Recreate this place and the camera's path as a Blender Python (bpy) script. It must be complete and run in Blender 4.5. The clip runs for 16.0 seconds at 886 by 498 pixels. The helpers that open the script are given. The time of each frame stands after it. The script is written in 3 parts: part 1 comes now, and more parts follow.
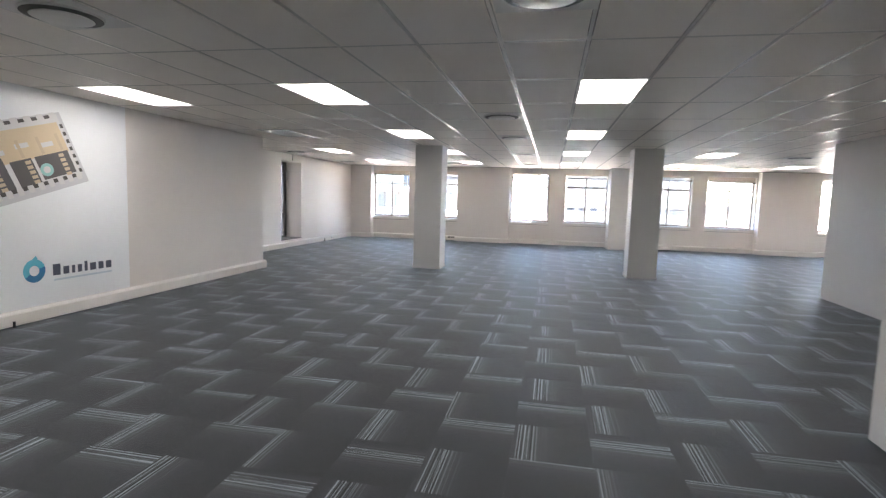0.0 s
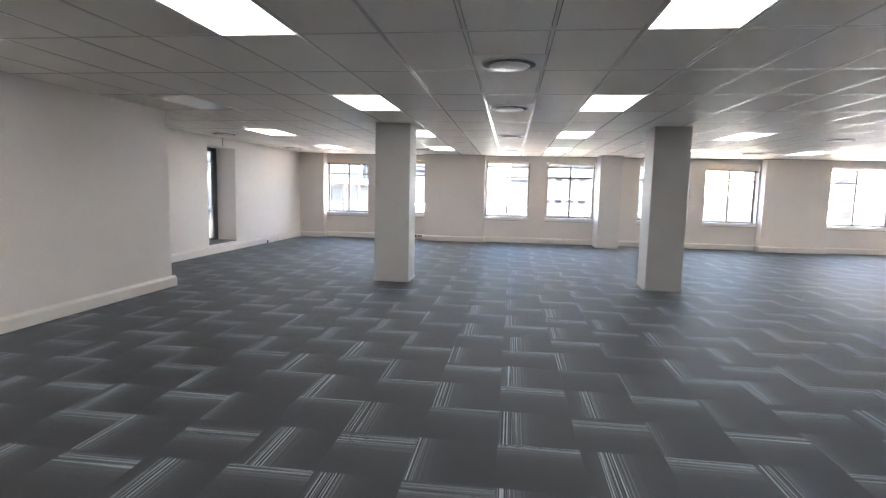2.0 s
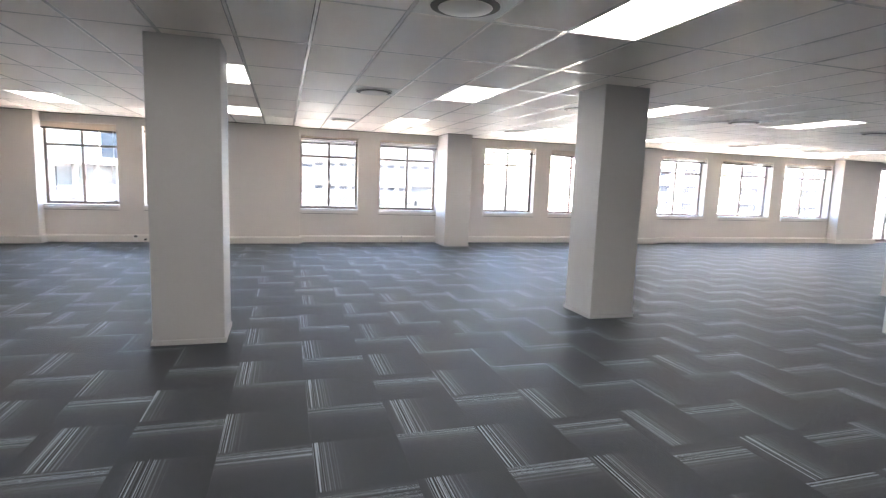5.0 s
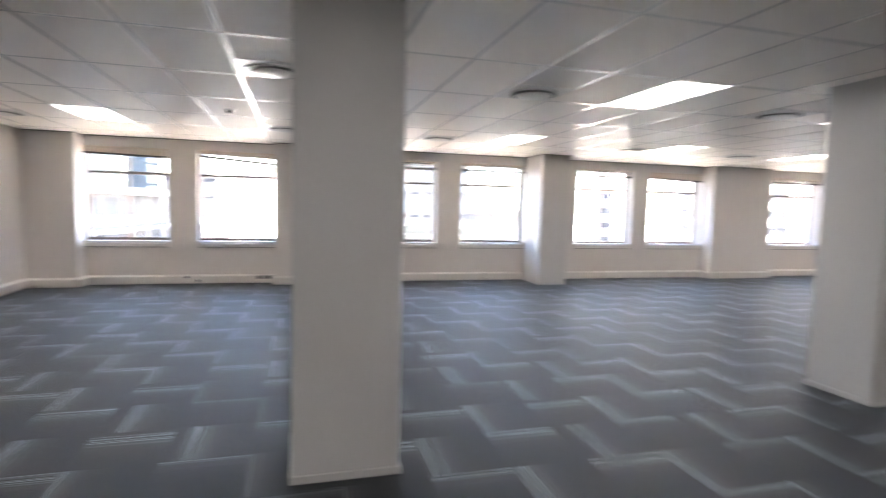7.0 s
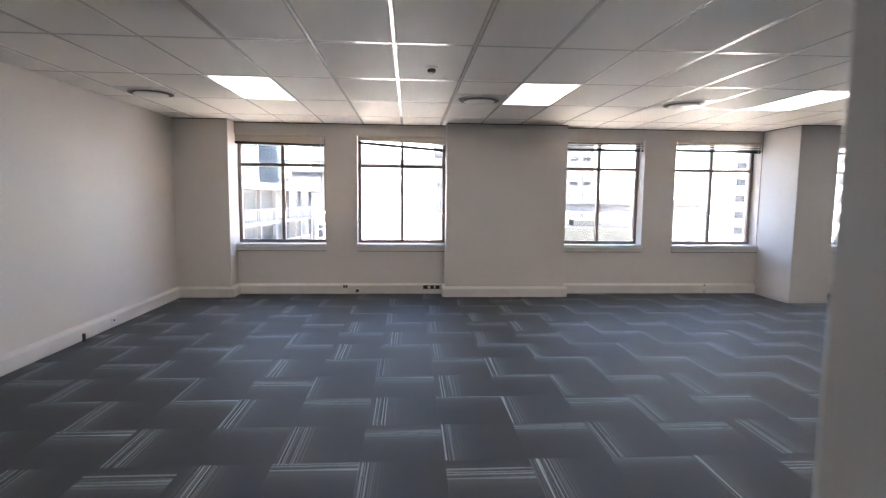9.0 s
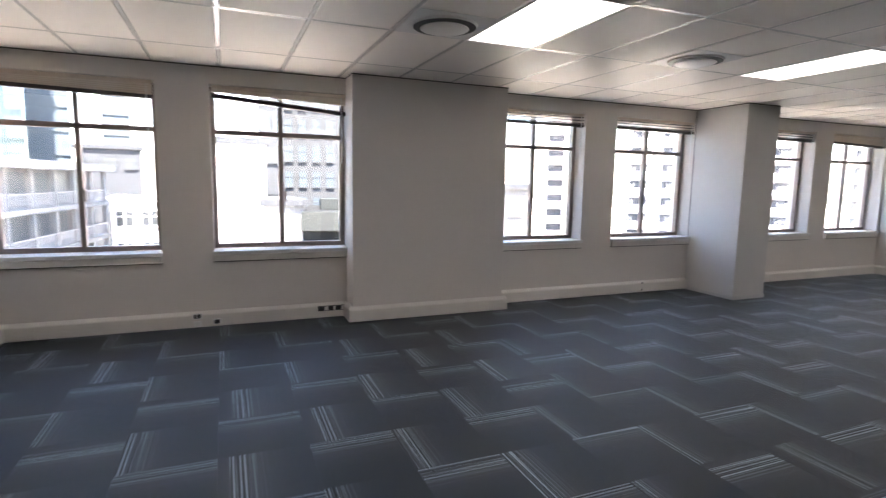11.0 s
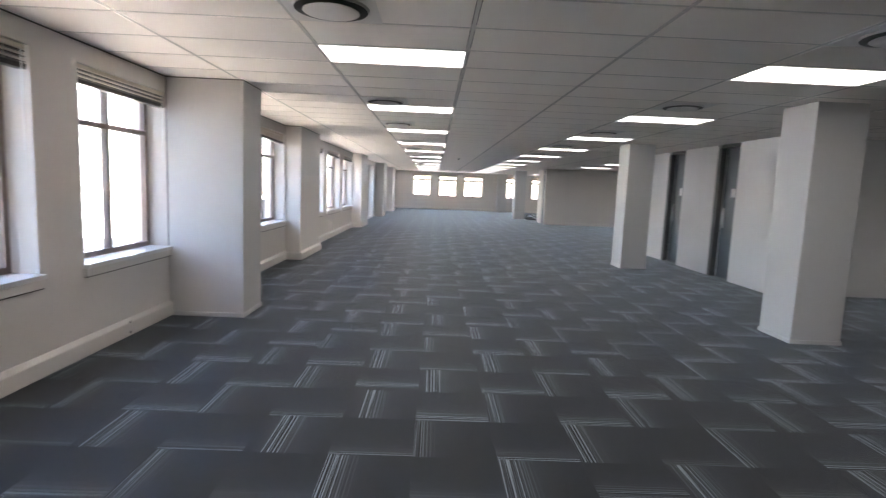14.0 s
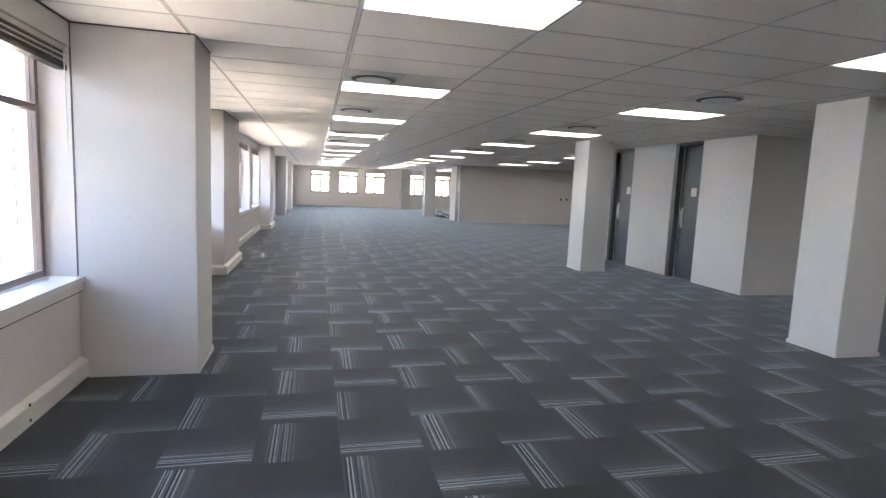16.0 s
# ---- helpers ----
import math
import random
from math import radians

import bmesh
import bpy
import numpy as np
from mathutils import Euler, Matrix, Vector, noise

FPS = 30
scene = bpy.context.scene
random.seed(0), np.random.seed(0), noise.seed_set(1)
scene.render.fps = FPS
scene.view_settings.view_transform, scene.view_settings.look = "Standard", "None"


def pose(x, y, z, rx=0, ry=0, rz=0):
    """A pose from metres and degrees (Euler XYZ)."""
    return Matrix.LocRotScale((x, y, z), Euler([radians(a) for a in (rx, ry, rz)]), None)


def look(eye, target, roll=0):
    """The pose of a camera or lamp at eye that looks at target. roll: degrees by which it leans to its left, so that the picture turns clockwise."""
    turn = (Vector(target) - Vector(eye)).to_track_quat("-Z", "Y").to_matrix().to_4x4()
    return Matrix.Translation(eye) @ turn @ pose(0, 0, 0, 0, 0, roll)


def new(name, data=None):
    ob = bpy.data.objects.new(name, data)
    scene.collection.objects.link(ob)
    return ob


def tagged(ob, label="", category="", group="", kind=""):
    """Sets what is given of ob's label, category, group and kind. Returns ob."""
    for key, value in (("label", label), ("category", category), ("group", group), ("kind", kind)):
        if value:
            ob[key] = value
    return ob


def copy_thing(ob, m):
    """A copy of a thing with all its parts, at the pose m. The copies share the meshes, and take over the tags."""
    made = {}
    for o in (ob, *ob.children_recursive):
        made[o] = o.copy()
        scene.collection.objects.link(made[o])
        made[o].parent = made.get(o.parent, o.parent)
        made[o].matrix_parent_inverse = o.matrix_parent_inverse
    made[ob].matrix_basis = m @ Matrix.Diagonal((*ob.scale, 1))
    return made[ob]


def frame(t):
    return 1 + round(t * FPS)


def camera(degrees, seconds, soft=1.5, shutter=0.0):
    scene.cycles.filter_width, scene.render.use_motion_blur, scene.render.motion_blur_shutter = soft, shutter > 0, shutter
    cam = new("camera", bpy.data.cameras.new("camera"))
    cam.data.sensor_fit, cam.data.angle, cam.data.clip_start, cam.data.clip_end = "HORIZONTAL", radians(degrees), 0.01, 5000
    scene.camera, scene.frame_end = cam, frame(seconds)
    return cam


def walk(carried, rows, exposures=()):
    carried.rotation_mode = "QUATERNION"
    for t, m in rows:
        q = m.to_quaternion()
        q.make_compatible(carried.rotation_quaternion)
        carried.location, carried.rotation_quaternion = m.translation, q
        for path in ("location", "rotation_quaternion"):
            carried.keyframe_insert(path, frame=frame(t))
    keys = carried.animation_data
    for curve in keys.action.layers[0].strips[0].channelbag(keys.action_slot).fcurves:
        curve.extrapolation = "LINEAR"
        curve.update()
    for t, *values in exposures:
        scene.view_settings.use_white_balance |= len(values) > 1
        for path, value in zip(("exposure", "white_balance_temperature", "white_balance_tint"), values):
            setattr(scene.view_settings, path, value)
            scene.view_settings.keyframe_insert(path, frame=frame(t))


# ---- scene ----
cam = camera(79.9, 16.0, soft=1.25, shutter=0.4)
PATH = [
    (0, (0.107, 0.571, 1.571), (-0.288, 2.522, 1.375), 1.7),
    (0.5, (-0.05, 1.123, 1.513), (-0.506, 3.062, 1.328), 1.4),
    (1, (-0.251, 1.713, 1.546), (-0.704, 3.652, 1.358), 1.3),
    (1.5, (-0.384, 2.372, 1.607), (-0.8, 4.317, 1.397), 1.5),
    (2, (-0.541, 3.011, 1.566), (-0.79, 4.983, 1.346), 1.3),
    (2.5, (-0.724, 3.602, 1.564), (-0.998, 5.572, 1.348), 1.3),
    (3, (-0.979, 4.192, 1.556), (-1.38, 6.14, 1.344), 1.0),
    (3.5, (-1.171, 4.822, 1.562), (-1.562, 6.772, 1.349), 1.1),
    (4, (-1.355, 5.432, 1.55), (-1.403, 7.418, 1.318), 1.5),
    (4.5, (-1.524, 6.109, 1.515), (-1.15, 8.056, 1.253), 1.8),
    (6.8, (-2.672, 8.639, 1.53), (-1.907, 10.48, 1.366), 1.8),
    (7, (-2.793, 8.877, 1.524), (-2.265, 10.801, 1.37), 1.4),
    (7.5, (-3.074, 9.421, 1.509), (-2.878, 11.405, 1.345), 0.7),
    (8, (-3.294, 10.021, 1.506), (-3.18, 12.01, 1.334), 0.6),
    (10.3, (-4.348, 12.802, 1.622), (-4.057, 14.765, 1.369), 0.6),
    (10.5, (-4.4, 13.068, 1.6), (-3.971, 15.004, 1.34), 1.1),
    (11, (-4.489, 13.657, 1.547), (-3.731, 15.49, 1.297), 1.0),
    (11.5, (-4.547, 14.274, 1.595), (-3.476, 15.944, 1.334), 1.7),
    (12, (-4.502, 14.8, 1.548), (-3.122, 16.229, 1.32), 2.3),
    (12.5, (-4.524, 15.371, 1.548), (-2.887, 16.495, 1.313), 2.6),
    (13, (-4.412, 15.875, 1.576), (-2.609, 16.709, 1.346), 2.9),
    (13.5, (-4.271, 16.316, 1.594), (-2.315, 16.664, 1.358), 2.1),
    (14, (-4.026, 16.618, 1.585), (-2.04, 16.578, 1.353), 2.4),
    (14.5, (-3.739, 16.946, 1.592), (-1.78, 16.617, 1.365), 2.7),
    (15, (-3.414, 17.286, 1.592), (-1.476, 16.845, 1.361), 2.6),
    (15.5, (-2.991, 17.554, 1.599), (-1.06, 17.086, 1.371), 2.5),
    (16, (-2.538, 17.854, 1.589), (-0.608, 17.382, 1.358), 2.5),
]
EXPOSURES = [(0, 5.52, 6560, 14), (1.5, 5.44, 6560, 14), (4.5, 5.46, 6600, 15), (7, 5.3, 6700, 16), (7.5, 5.08, 6700, 16), (8, 5.02, 6700, 16), (10.5, 4.32, 6640, 15), (12.5, 4.45, 6620, 15), (13.5, 4.62, 6600, 15), (14.3, 4.66, 6560, 14), (15, 4.8, 6560, 14), (16, 4.9, 6560, 14)]
walk(cam, [(t, look(eye, target, roll)) for t, eye, target, roll in PATH], EXPOSURES)

# ---- world, sun, exposure ----
world = bpy.data.worlds.new("world")
scene.world = world
world.use_nodes = True
_wn = world.node_tree.nodes
_sky = _wn.new("ShaderNodeTexSky")
_sky.sky_type, _sky.sun_disc = "NISHITA", False
_sky.sun_elevation, _sky.sun_rotation = radians(66), radians(180)
world.node_tree.links.new(_sky.outputs[0], _wn["Background"].inputs[0])
_wn["Background"].inputs[1].default_value = 0.15
sun = new("sun", bpy.data.lights.new("sun", "SUN"))
sun.data.energy, sun.data.angle, sun.data.color = 5.0, radians(0.5), (1.0, 0.95, 0.88)
sun.matrix_world = look((0, -8.9, 20), (0, 0, 0))
PANEL_GLOW = 0.235

# ---- materials ----


def mat(name, color, rough=0.6, metal=0.0, vary=0.08, scale=6.0, bump=0.0, bump_scale=200.0, spec=0.5):
    """Principled paint with broad and fine tone variation and fine relief, in metres."""
    m = bpy.data.materials.new(name)
    m.use_nodes = True
    nt = m.node_tree
    b = nt.nodes["Principled BSDF"]
    b.inputs["Roughness"].default_value, b.inputs["Metallic"].default_value = rough, metal
    b.inputs["Specular IOR Level"].default_value = spec
    geo = nt.nodes.new("ShaderNodeNewGeometry")
    n1 = nt.nodes.new("ShaderNodeTexNoise")
    n1.inputs["Scale"].default_value, n1.inputs["Detail"].default_value = scale * 0.25, 4
    n2 = nt.nodes.new("ShaderNodeTexNoise")
    n2.inputs["Scale"].default_value, n2.inputs["Detail"].default_value = scale * 12, 2
    for n in (n1, n2):
        nt.links.new(geo.outputs["Position"], n.inputs["Vector"])
    add = nt.nodes.new("ShaderNodeMath")
    add.operation = "MULTIPLY_ADD"
    nt.links.new(n2.outputs["Fac"], add.inputs[0])
    add.inputs[1].default_value = 0.4
    nt.links.new(n1.outputs["Fac"], add.inputs[2])
    mix = nt.nodes.new("ShaderNodeMix")
    mix.data_type = "RGBA"
    nt.links.new(add.outputs[0], mix.inputs["Factor"])
    mix.inputs["A"].default_value = (*[c * (1 - vary) for c in color], 1)
    mix.inputs["B"].default_value = (*[min(1, c * (1 + vary * 0.7)) for c in color], 1)
    nt.links.new(mix.outputs["Result"], b.inputs["Base Color"])
    if bump:
        n3 = nt.nodes.new("ShaderNodeTexNoise")
        n3.inputs["Scale"].default_value, n3.inputs["Detail"].default_value = bump_scale, 3
        nt.links.new(geo.outputs["Position"], n3.inputs["Vector"])
        bp = nt.nodes.new("ShaderNodeBump")
        bp.inputs["Strength"].default_value, bp.inputs["Distance"].default_value = bump, 0.002
        nt.links.new(n3.outputs["Fac"], bp.inputs["Height"])
        nt.links.new(bp.outputs[0], b.inputs["Normal"])
    return m


def glow(name, color, strength):
    m = bpy.data.materials.new(name)
    m.use_nodes = True
    b = m.node_tree.nodes["Principled BSDF"]
    b.inputs["Base Color"].default_value = (0.8, 0.8, 0.8, 1)
    b.inputs["Emission Color"].default_value = (*color, 1)
    b.inputs["Emission Strength"].default_value = strength
    return m


PAINT = mat("wall_paint", (0.69, 0.65, 0.608), 0.55, vary=0.06, scale=3, bump=0.25, bump_scale=160)
COLUMN = mat("column_paint", (0.567, 0.566, 0.553), 0.5, vary=0.04, scale=4, bump=0.25, bump_scale=160)
CORE = mat("core_paint", (0.645, 0.635, 0.62), 0.55, vary=0.06, scale=3, bump=0.25, bump_scale=160)
PIER = mat("pier_paint", (0.60, 0.585, 0.56), 0.5, vary=0.05, scale=4, bump=0.25, bump_scale=160)
TRIM = mat("skirting_paint", (0.71, 0.68, 0.635), 0.4, vary=0.05, scale=5, bump=0.1)
SILL = mat("sill_paint", (0.76, 0.75, 0.735), 0.35, vary=0.05, scale=5)
TILE = mat("ceiling_tile", (0.90, 0.855, 0.805), 0.55, vary=0.03, scale=4, bump=0.35, bump_scale=260, spec=0.4)
TBAR = mat("ceiling_bar", (0.80, 0.78, 0.75), 0.27, vary=0.02, spec=0.7)
VOID = mat("ceiling_void", (0.05, 0.05, 0.05), 0.9)
# Bronze lightened in colour for the glare haze of the bright panes.
FRAME = mat("hazed_bronze_aluminium", (0.27, 0.215, 0.19), 0.4, 0.3, vary=0.08)
# Slats coloured paler, as if window light came through them.
BLIND = mat("blind_slat", (0.74, 0.66, 0.58), 0.45, vary=0.08)
# Near-black tone for the shaded gaps between slats.
SLAT_GAP = mat("slat_gap_shade", (0.09, 0.07, 0.06), 0.45, vary=0.08)
BLIND_DARK = mat("blind_rail", (0.05, 0.042, 0.04), 0.4)
HEADRAIL = mat("blind_headrail", (0.66, 0.57, 0.48), 0.4)
WHITE = mat("white_plastic", (0.78, 0.78, 0.76), 0.35, vary=0.03)
BLACK = mat("black_plastic", (0.02, 0.02, 0.022), 0.45)
VINYL = mat("white_vinyl", (0.80, 0.82, 0.83), 0.3, vary=0.02, scale=2)
DOOR = mat("door_paint", (0.055, 0.07, 0.085), 0.32, vary=0.12, scale=3)
JAMB = mat("door_jamb", (0.09, 0.09, 0.09), 0.4, vary=0.1)
STEEL = mat("brushed_steel", (0.78, 0.78, 0.77), 0.46, 1.0, vary=0.06)
VENT = mat("vent_white", (0.70, 0.69, 0.67), 0.4, vary=0.03)
PANEL = glow("lamp_diffuser", (1.0, 0.975, 0.94), PANEL_GLOW)
DIFFUSER_OFF = mat("unlit_diffuser", (0.70, 0.70, 0.70), 0.2, vary=0.02)
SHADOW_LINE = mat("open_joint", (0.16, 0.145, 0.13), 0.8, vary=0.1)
CONCRETE = mat("concrete_slab", (0.35, 0.34, 0.32), 0.8, vary=0.15)

STUCCO_GREY = mat("grey_render", (0.32, 0.31, 0.30), 0.8, vary=0.12, scale=2)

GLASS = bpy.data.materials.new("window_glass")
GLASS.use_nodes = True
_g = GLASS.node_tree.nodes["Principled BSDF"]
_g.inputs["Transmission Weight"].default_value, _g.inputs["Roughness"].default_value = 1.0, 0.0
_g.inputs["Base Color"].default_value = (0.99, 1.0, 1.0, 1)
_g.inputs["IOR"].default_value = 1.45

# ---- mesh helpers ----


def bm_box(bm, x0, x1, y0, y1, z0, z1):
    v = [bm.verts.new(p) for p in ((x0, y0, z0), (x1, y0, z0), (x1, y1, z0), (x0, y1, z0), (x0, y0, z1), (x1, y0, z1), (x1, y1, z1), (x0, y1, z1))]
    for f in ((0, 3, 2, 1), (4, 5, 6, 7), (0, 1, 5, 4), (1, 2, 6, 5), (2, 3, 7, 6), (3, 0, 4, 7)):
        bm.faces.new([v[k] for k in f])
    return v


def boxes(*dims, bevel=0.0):
    bm = bmesh.new()
    for d in dims:
        bm_box(bm, *d)
    if bevel:
        bmesh.ops.bevel(bm, geom=list(bm.edges), offset=bevel, segments=2, affect="EDGES", profile=0.6)
    return bm


def disc(bm, cx, cy, rings, n=40):
    """A turned shape about a vertical line: rings of (radius, height), closed with caps."""
    loops = [[bm.verts.new((cx + r * math.cos(2 * math.pi * k / n), cy + r * math.sin(2 * math.pi * k / n), z)) for k in range(n)] for r, z in rings]
    for a, b in zip(loops, loops[1:]):
        for k in range(n):
            f = bm.faces.new((a[k], a[(k + 1) % n], b[(k + 1) % n], b[k]))
            f.smooth = True
    bm.faces.new(loops[0][::-1])
    bm.faces.new(loops[-1])


def mesh_of(bm, name, material):
    bmesh.ops.recalc_face_normals(bm, faces=bm.faces)
    me = bpy.data.meshes.new(name)
    bm.to_mesh(me)
    bm.free()
    me.materials.append(material)
    return me


def part(name, bm, material, parent, label=""):
    ob = new(name, mesh_of(bm, name, material))
    ob.parent = parent
    return tagged(ob, label)


def thing(name, label, category, group="", kind="", at=(0, 0, 0)):
    ob = new(name)
    ob.empty_display_size = 0.1
    ob.location = at
    return tagged(ob, label, category, group, kind)


def structure(name, bm, material, label, category):
    return tagged(new(name, mesh_of(bm, name, material)), label, category, "", "structure")


CEIL = 2.66
WALL_Y = 19.60   # inner face of the window wall
OUT_Y = 19.98
GLASS_Y = 19.84
HEAD, SILL_Z = 2.485, 0.80
EAST, WEST, SOUTH = 34.0, -7.25, -4.0

# ---- structure: window wall with real openings ----
WINDOWS = [(-6.48, -5.09), (-4.60, -3.20), (-1.34, 0.0), (0.52, 1.965), (3.25, 4.67), (5.13, 6.60), (8.42, 10.25), (10.80, 12.75), (13.25, 15.20), (30.5, 32.6)]
GLAZED_DOORS = [(17.25, 19.15), (19.9, 21.9), (24.3, 25.8), (26.3, 27.8)]


def wall_with_openings(along, a0, a1, b0, b1, openings, top):
    """A wall along x or y from a0 to a1, between b0 and b1 across; openings as (start, end, bottom, head)."""
    bm = bmesh.new()

    def slab(s, e, z0, z1):
        if e - s > 1e-4 and z1 - z0 > 1e-4:
            bm_box(bm, *((s, e, b0, b1) if along == "x" else (b0, b1, s, e)), z0, z1)
    at = a0
    for s, e, z0, z1 in sorted(openings):
        slab(at, s, 0, top)
        slab(s, e, 0, z0)
        slab(s, e, z1, top)
        at = e
    slab(at, a1, 0, top)
    return bm


TOP = CEIL + 0.25
structure("wall_north", wall_with_openings("x", WEST - 0.4, EAST + 0.4, WALL_Y, OUT_Y, [(a, b, SILL_Z - 0.06, HEAD) for a, b in WINDOWS] + [(a, b, 0.02, HEAD) for a, b in GLAZED_DOORS], TOP), PAINT, "beige painted wall with a row of deep-set windows", "wall")
FAR_WINDOWS = [(16.91, 18.18), (15.05, 16.37), (13.2, 14.56), (10.5, 11.7), (8.6, 9.7)]
structure("wall_east", wall_with_openings("y", SOUTH, WALL_Y, EAST, EAST + 0.35, [(a, b, 0.92, HEAD) for a, b in FAR_WINDOWS], TOP), PAINT, "beige painted end wall with square windows", "wall")
structure("wall_south", boxes((WEST - 0.4, EAST + 0.35, SOUTH - 0.3, SOUTH, 0, TOP)), PAINT, "plain beige painted wall closing the office", "wall")
NICHE = (14.1, 15.3, 0.22, 2.46)
structure("wall_west", wall_with_openings("y", 10.47, WALL_Y, WEST - 0.56, WEST, [NICHE], TOP), PAINT, "beige painted side wall with a narrow deep window niche", "wall")
structure("wall_art", boxes((WEST - 0.45, -5.68, SOUTH, 10.47, 0, TOP), bevel=0.008), PAINT, "grey-beige painted wall block beside the entrance", "wall")
for x0, x1, y1 in ((4.80, 6.02, 10.88), (6.02, 6.81, 10.70), (6.81, 8.22, 10.88), (8.22, 9.08, 10.70), (9.08, 10.2, 10.88)):
    structure("wall_core", boxes((x0, x1, 4.6, y1, 0, TOP)), CORE, "grey-white painted service core wall" if y1 > 10.8 else "painted back of a recessed door opening in the core", "wall")
structure("wall_entrance", boxes((2.32, 10.2, SOUTH, 4.6, 0, TOP)), CORE, "light painted wall corner by the entrance", "wall")
structure("wall_meeting_room", boxes((21.45, 21.56, SOUTH, 11.3, 0, TOP), (21.56, 22.2, SOUTH, 11.24, 0, TOP), (22.2, 23.2, SOUTH, 11.3, 0, TOP)), PAINT, "long beige partition wall of a room", "wall")

d = tagged(new("door"), "dark panel door in the end of the partition", "door", "", "structure")
part("leaf", boxes((21.565, 22.195, 11.24, 11.285, 0.01, 2.4), bevel=0.003), DOOR, d)
part("overpanel", boxes((21.565, 22.195, 11.24, 11.28, 2.42, CEIL)), DOOR, d)

# piers in front of the window wall
for x0, x1, y0 in ((WEST, -6.46, 19.29), (-3.22, -1.365, 19.29), (6.64, 8.38, 19.29), (15.25, 16.9, 19.27), (28.2, 29.8, 19.15)):
    structure("pier", boxes((x0, x1, y0, WALL_Y - 0.003, 0, CEIL + 0.1), bevel=0.006), PAINT, "shallow beige painted pier between windows", "pier")
structure("column_base", boxes((1.955, 2.585, 18.748, WALL_Y - 0.06, 0, 0.05), bevel=0.004), COLUMN, "thin painted strip round the foot of a column", "trim")
for x0, x1, y0 in ((1.965, 2.575, 18.76), (22.5, 23.85, 19.15)):
    structure("pier", boxes((x0, x1, y0, WALL_Y - 0.003, 0, CEIL + 0.1), bevel=0.008), PIER, "deep white painted column against the window wall", "pier")

# free columns
for x0, x1, y0, y1 in ((-2.825, -2.232, 11.765, 12.34), (1.70, 2.275, 11.987, 12.56), (7.25, 7.85, 11.987, 12.54), (25.2, 25.8, 11.6, 12.2), (33.0, 33.6, 11.6, 12.25)):
    structure("column", boxes((x0, x1, y0, y1, 0, CEIL + 0.1), bevel=0.01), COLUMN, "square grey-white painted concrete column", "column")
    structure("column_base", boxes((x0 - 0.012, x1 + 0.012, y0 - 0.012, y1 + 0.012, 0, 0.045), bevel=0.004), COLUMN, "thin painted strip round the foot of a column", "trim")

# ---- ceiling: slab, tiles and bars ----
structure("roof", boxes((WEST - 0.45, EAST + 0.35, SOUTH - 0.3, OUT_Y, TOP, TOP + 0.3)), CONCRETE, "concrete slab above the ceiling", "slab")
CX0, CY0 = 0.30 - 13 * 0.6, 16.4 - 17 * 1.2
NX, NY = 70, 20
LIGHTS = {(c, r) for c in range(-2, 11) for r in range(-5, 1)} - {(1, -2)}
VENTS = [(-6.6, 17.3), (-3.0, 17.3), (-0.6, 17.3), (3.0, 17.3), (5.4, 17.3), (9.0, 17.3), (11.4, 17.3), (15.0, 17.3), (17.4, 17.3), (21.0, 17.3), (23.4, 17.3),
         (-6.6, 13.7), (-3.0, 13.7), (-0.6, 13.7), (2.4, 13.7), (5.4, 13.7), (8.4, 13.7), (11.4, 13.7), (-0.6, 10.1), (-0.6, 7.7), (0.02, 3.5), (-3.0, 3.5)]


def light_at(c, r):
    return (-5.1 if c == -2 and r < -1 else 0.30 + 3 * c), 16.4 + 3.6 * r


def solid(x, y):
    return (x < -5.68 and y < 10.4) or (4.8 < x < 10.2 and y < 10.88) or (2.3 < x < 10.2 and y < 4.6) or (21.45 < x < 23.2 and y < 11.3)


LIGHTS = {k for k in LIGHTS if not solid(light_at(*k)[0] + 0.3, light_at(*k)[1] + 0.6)}
taken = {(round((light_at(c, r)[0] - CX0) / 0.6), round((light_at(c, r)[1] - CY0) / 1.2)) for c, r in LIGHTS}
ceiling_bm = bmesh.new()
G = 0.019
for i in range(NX):
    for j in range(NY):
        if (i, j) in taken:
            continue
        x, y = CX0 + 0.6 * i, CY0 + 1.2 * j
        x0, x1, y0, y1 = max(x + G, WEST + 0.012), min(x + 0.6 - G, EAST + 0.1), max(y + G, SOUTH), min(y + 1.2 - G, WALL_Y - 0.012)
        if x1 - x0 > 0.02 and y1 - y0 > 0.02:
            dz = random.uniform(0, 0.002)
            v = [ceiling_bm.verts.new(p) for p in ((x0, y0, CEIL + dz), (x0, y1, CEIL + dz), (x1, y1, CEIL + 0.002), (x1, y0, CEIL + 0.001),
                 (x0, y0, CEIL + 0.012), (x0, y1, CEIL + 0.012), (x1, y1, CEIL + 0.012), (x1, y0, CEIL + 0.012))]
            for f in ((0, 1, 2, 3), (4, 5, 1, 0), (5, 6, 2, 1), (6, 7, 3, 2), (7, 4, 0, 3)):
                ceiling_bm.faces.new([v[k] for k in f])
structure("ceiling", ceiling_bm, TILE, "suspended ceiling of pale grey-white lay-in tiles", "ceiling")
bars = bmesh.new()
for i in range(NX + 1):
    x = CX0 + 0.6 * i
    if WEST < x < EAST:
        bm_box(bars, x - 0.012, x + 0.012, SOUTH, WALL_Y, CEIL + 0.003, CEIL + 0.02)
for j in range(NY + 1):
    y = CY0 + 1.2 * j
    if SOUTH < y < WALL_Y:
        bm_box(bars, WEST, EAST, y - 0.0125, y + 0.0125, CEIL + 0.001, CEIL + 0.0215)
structure("ceiling_grid", bars, TBAR, "white metal bars of the suspended ceiling", "ceiling grid")
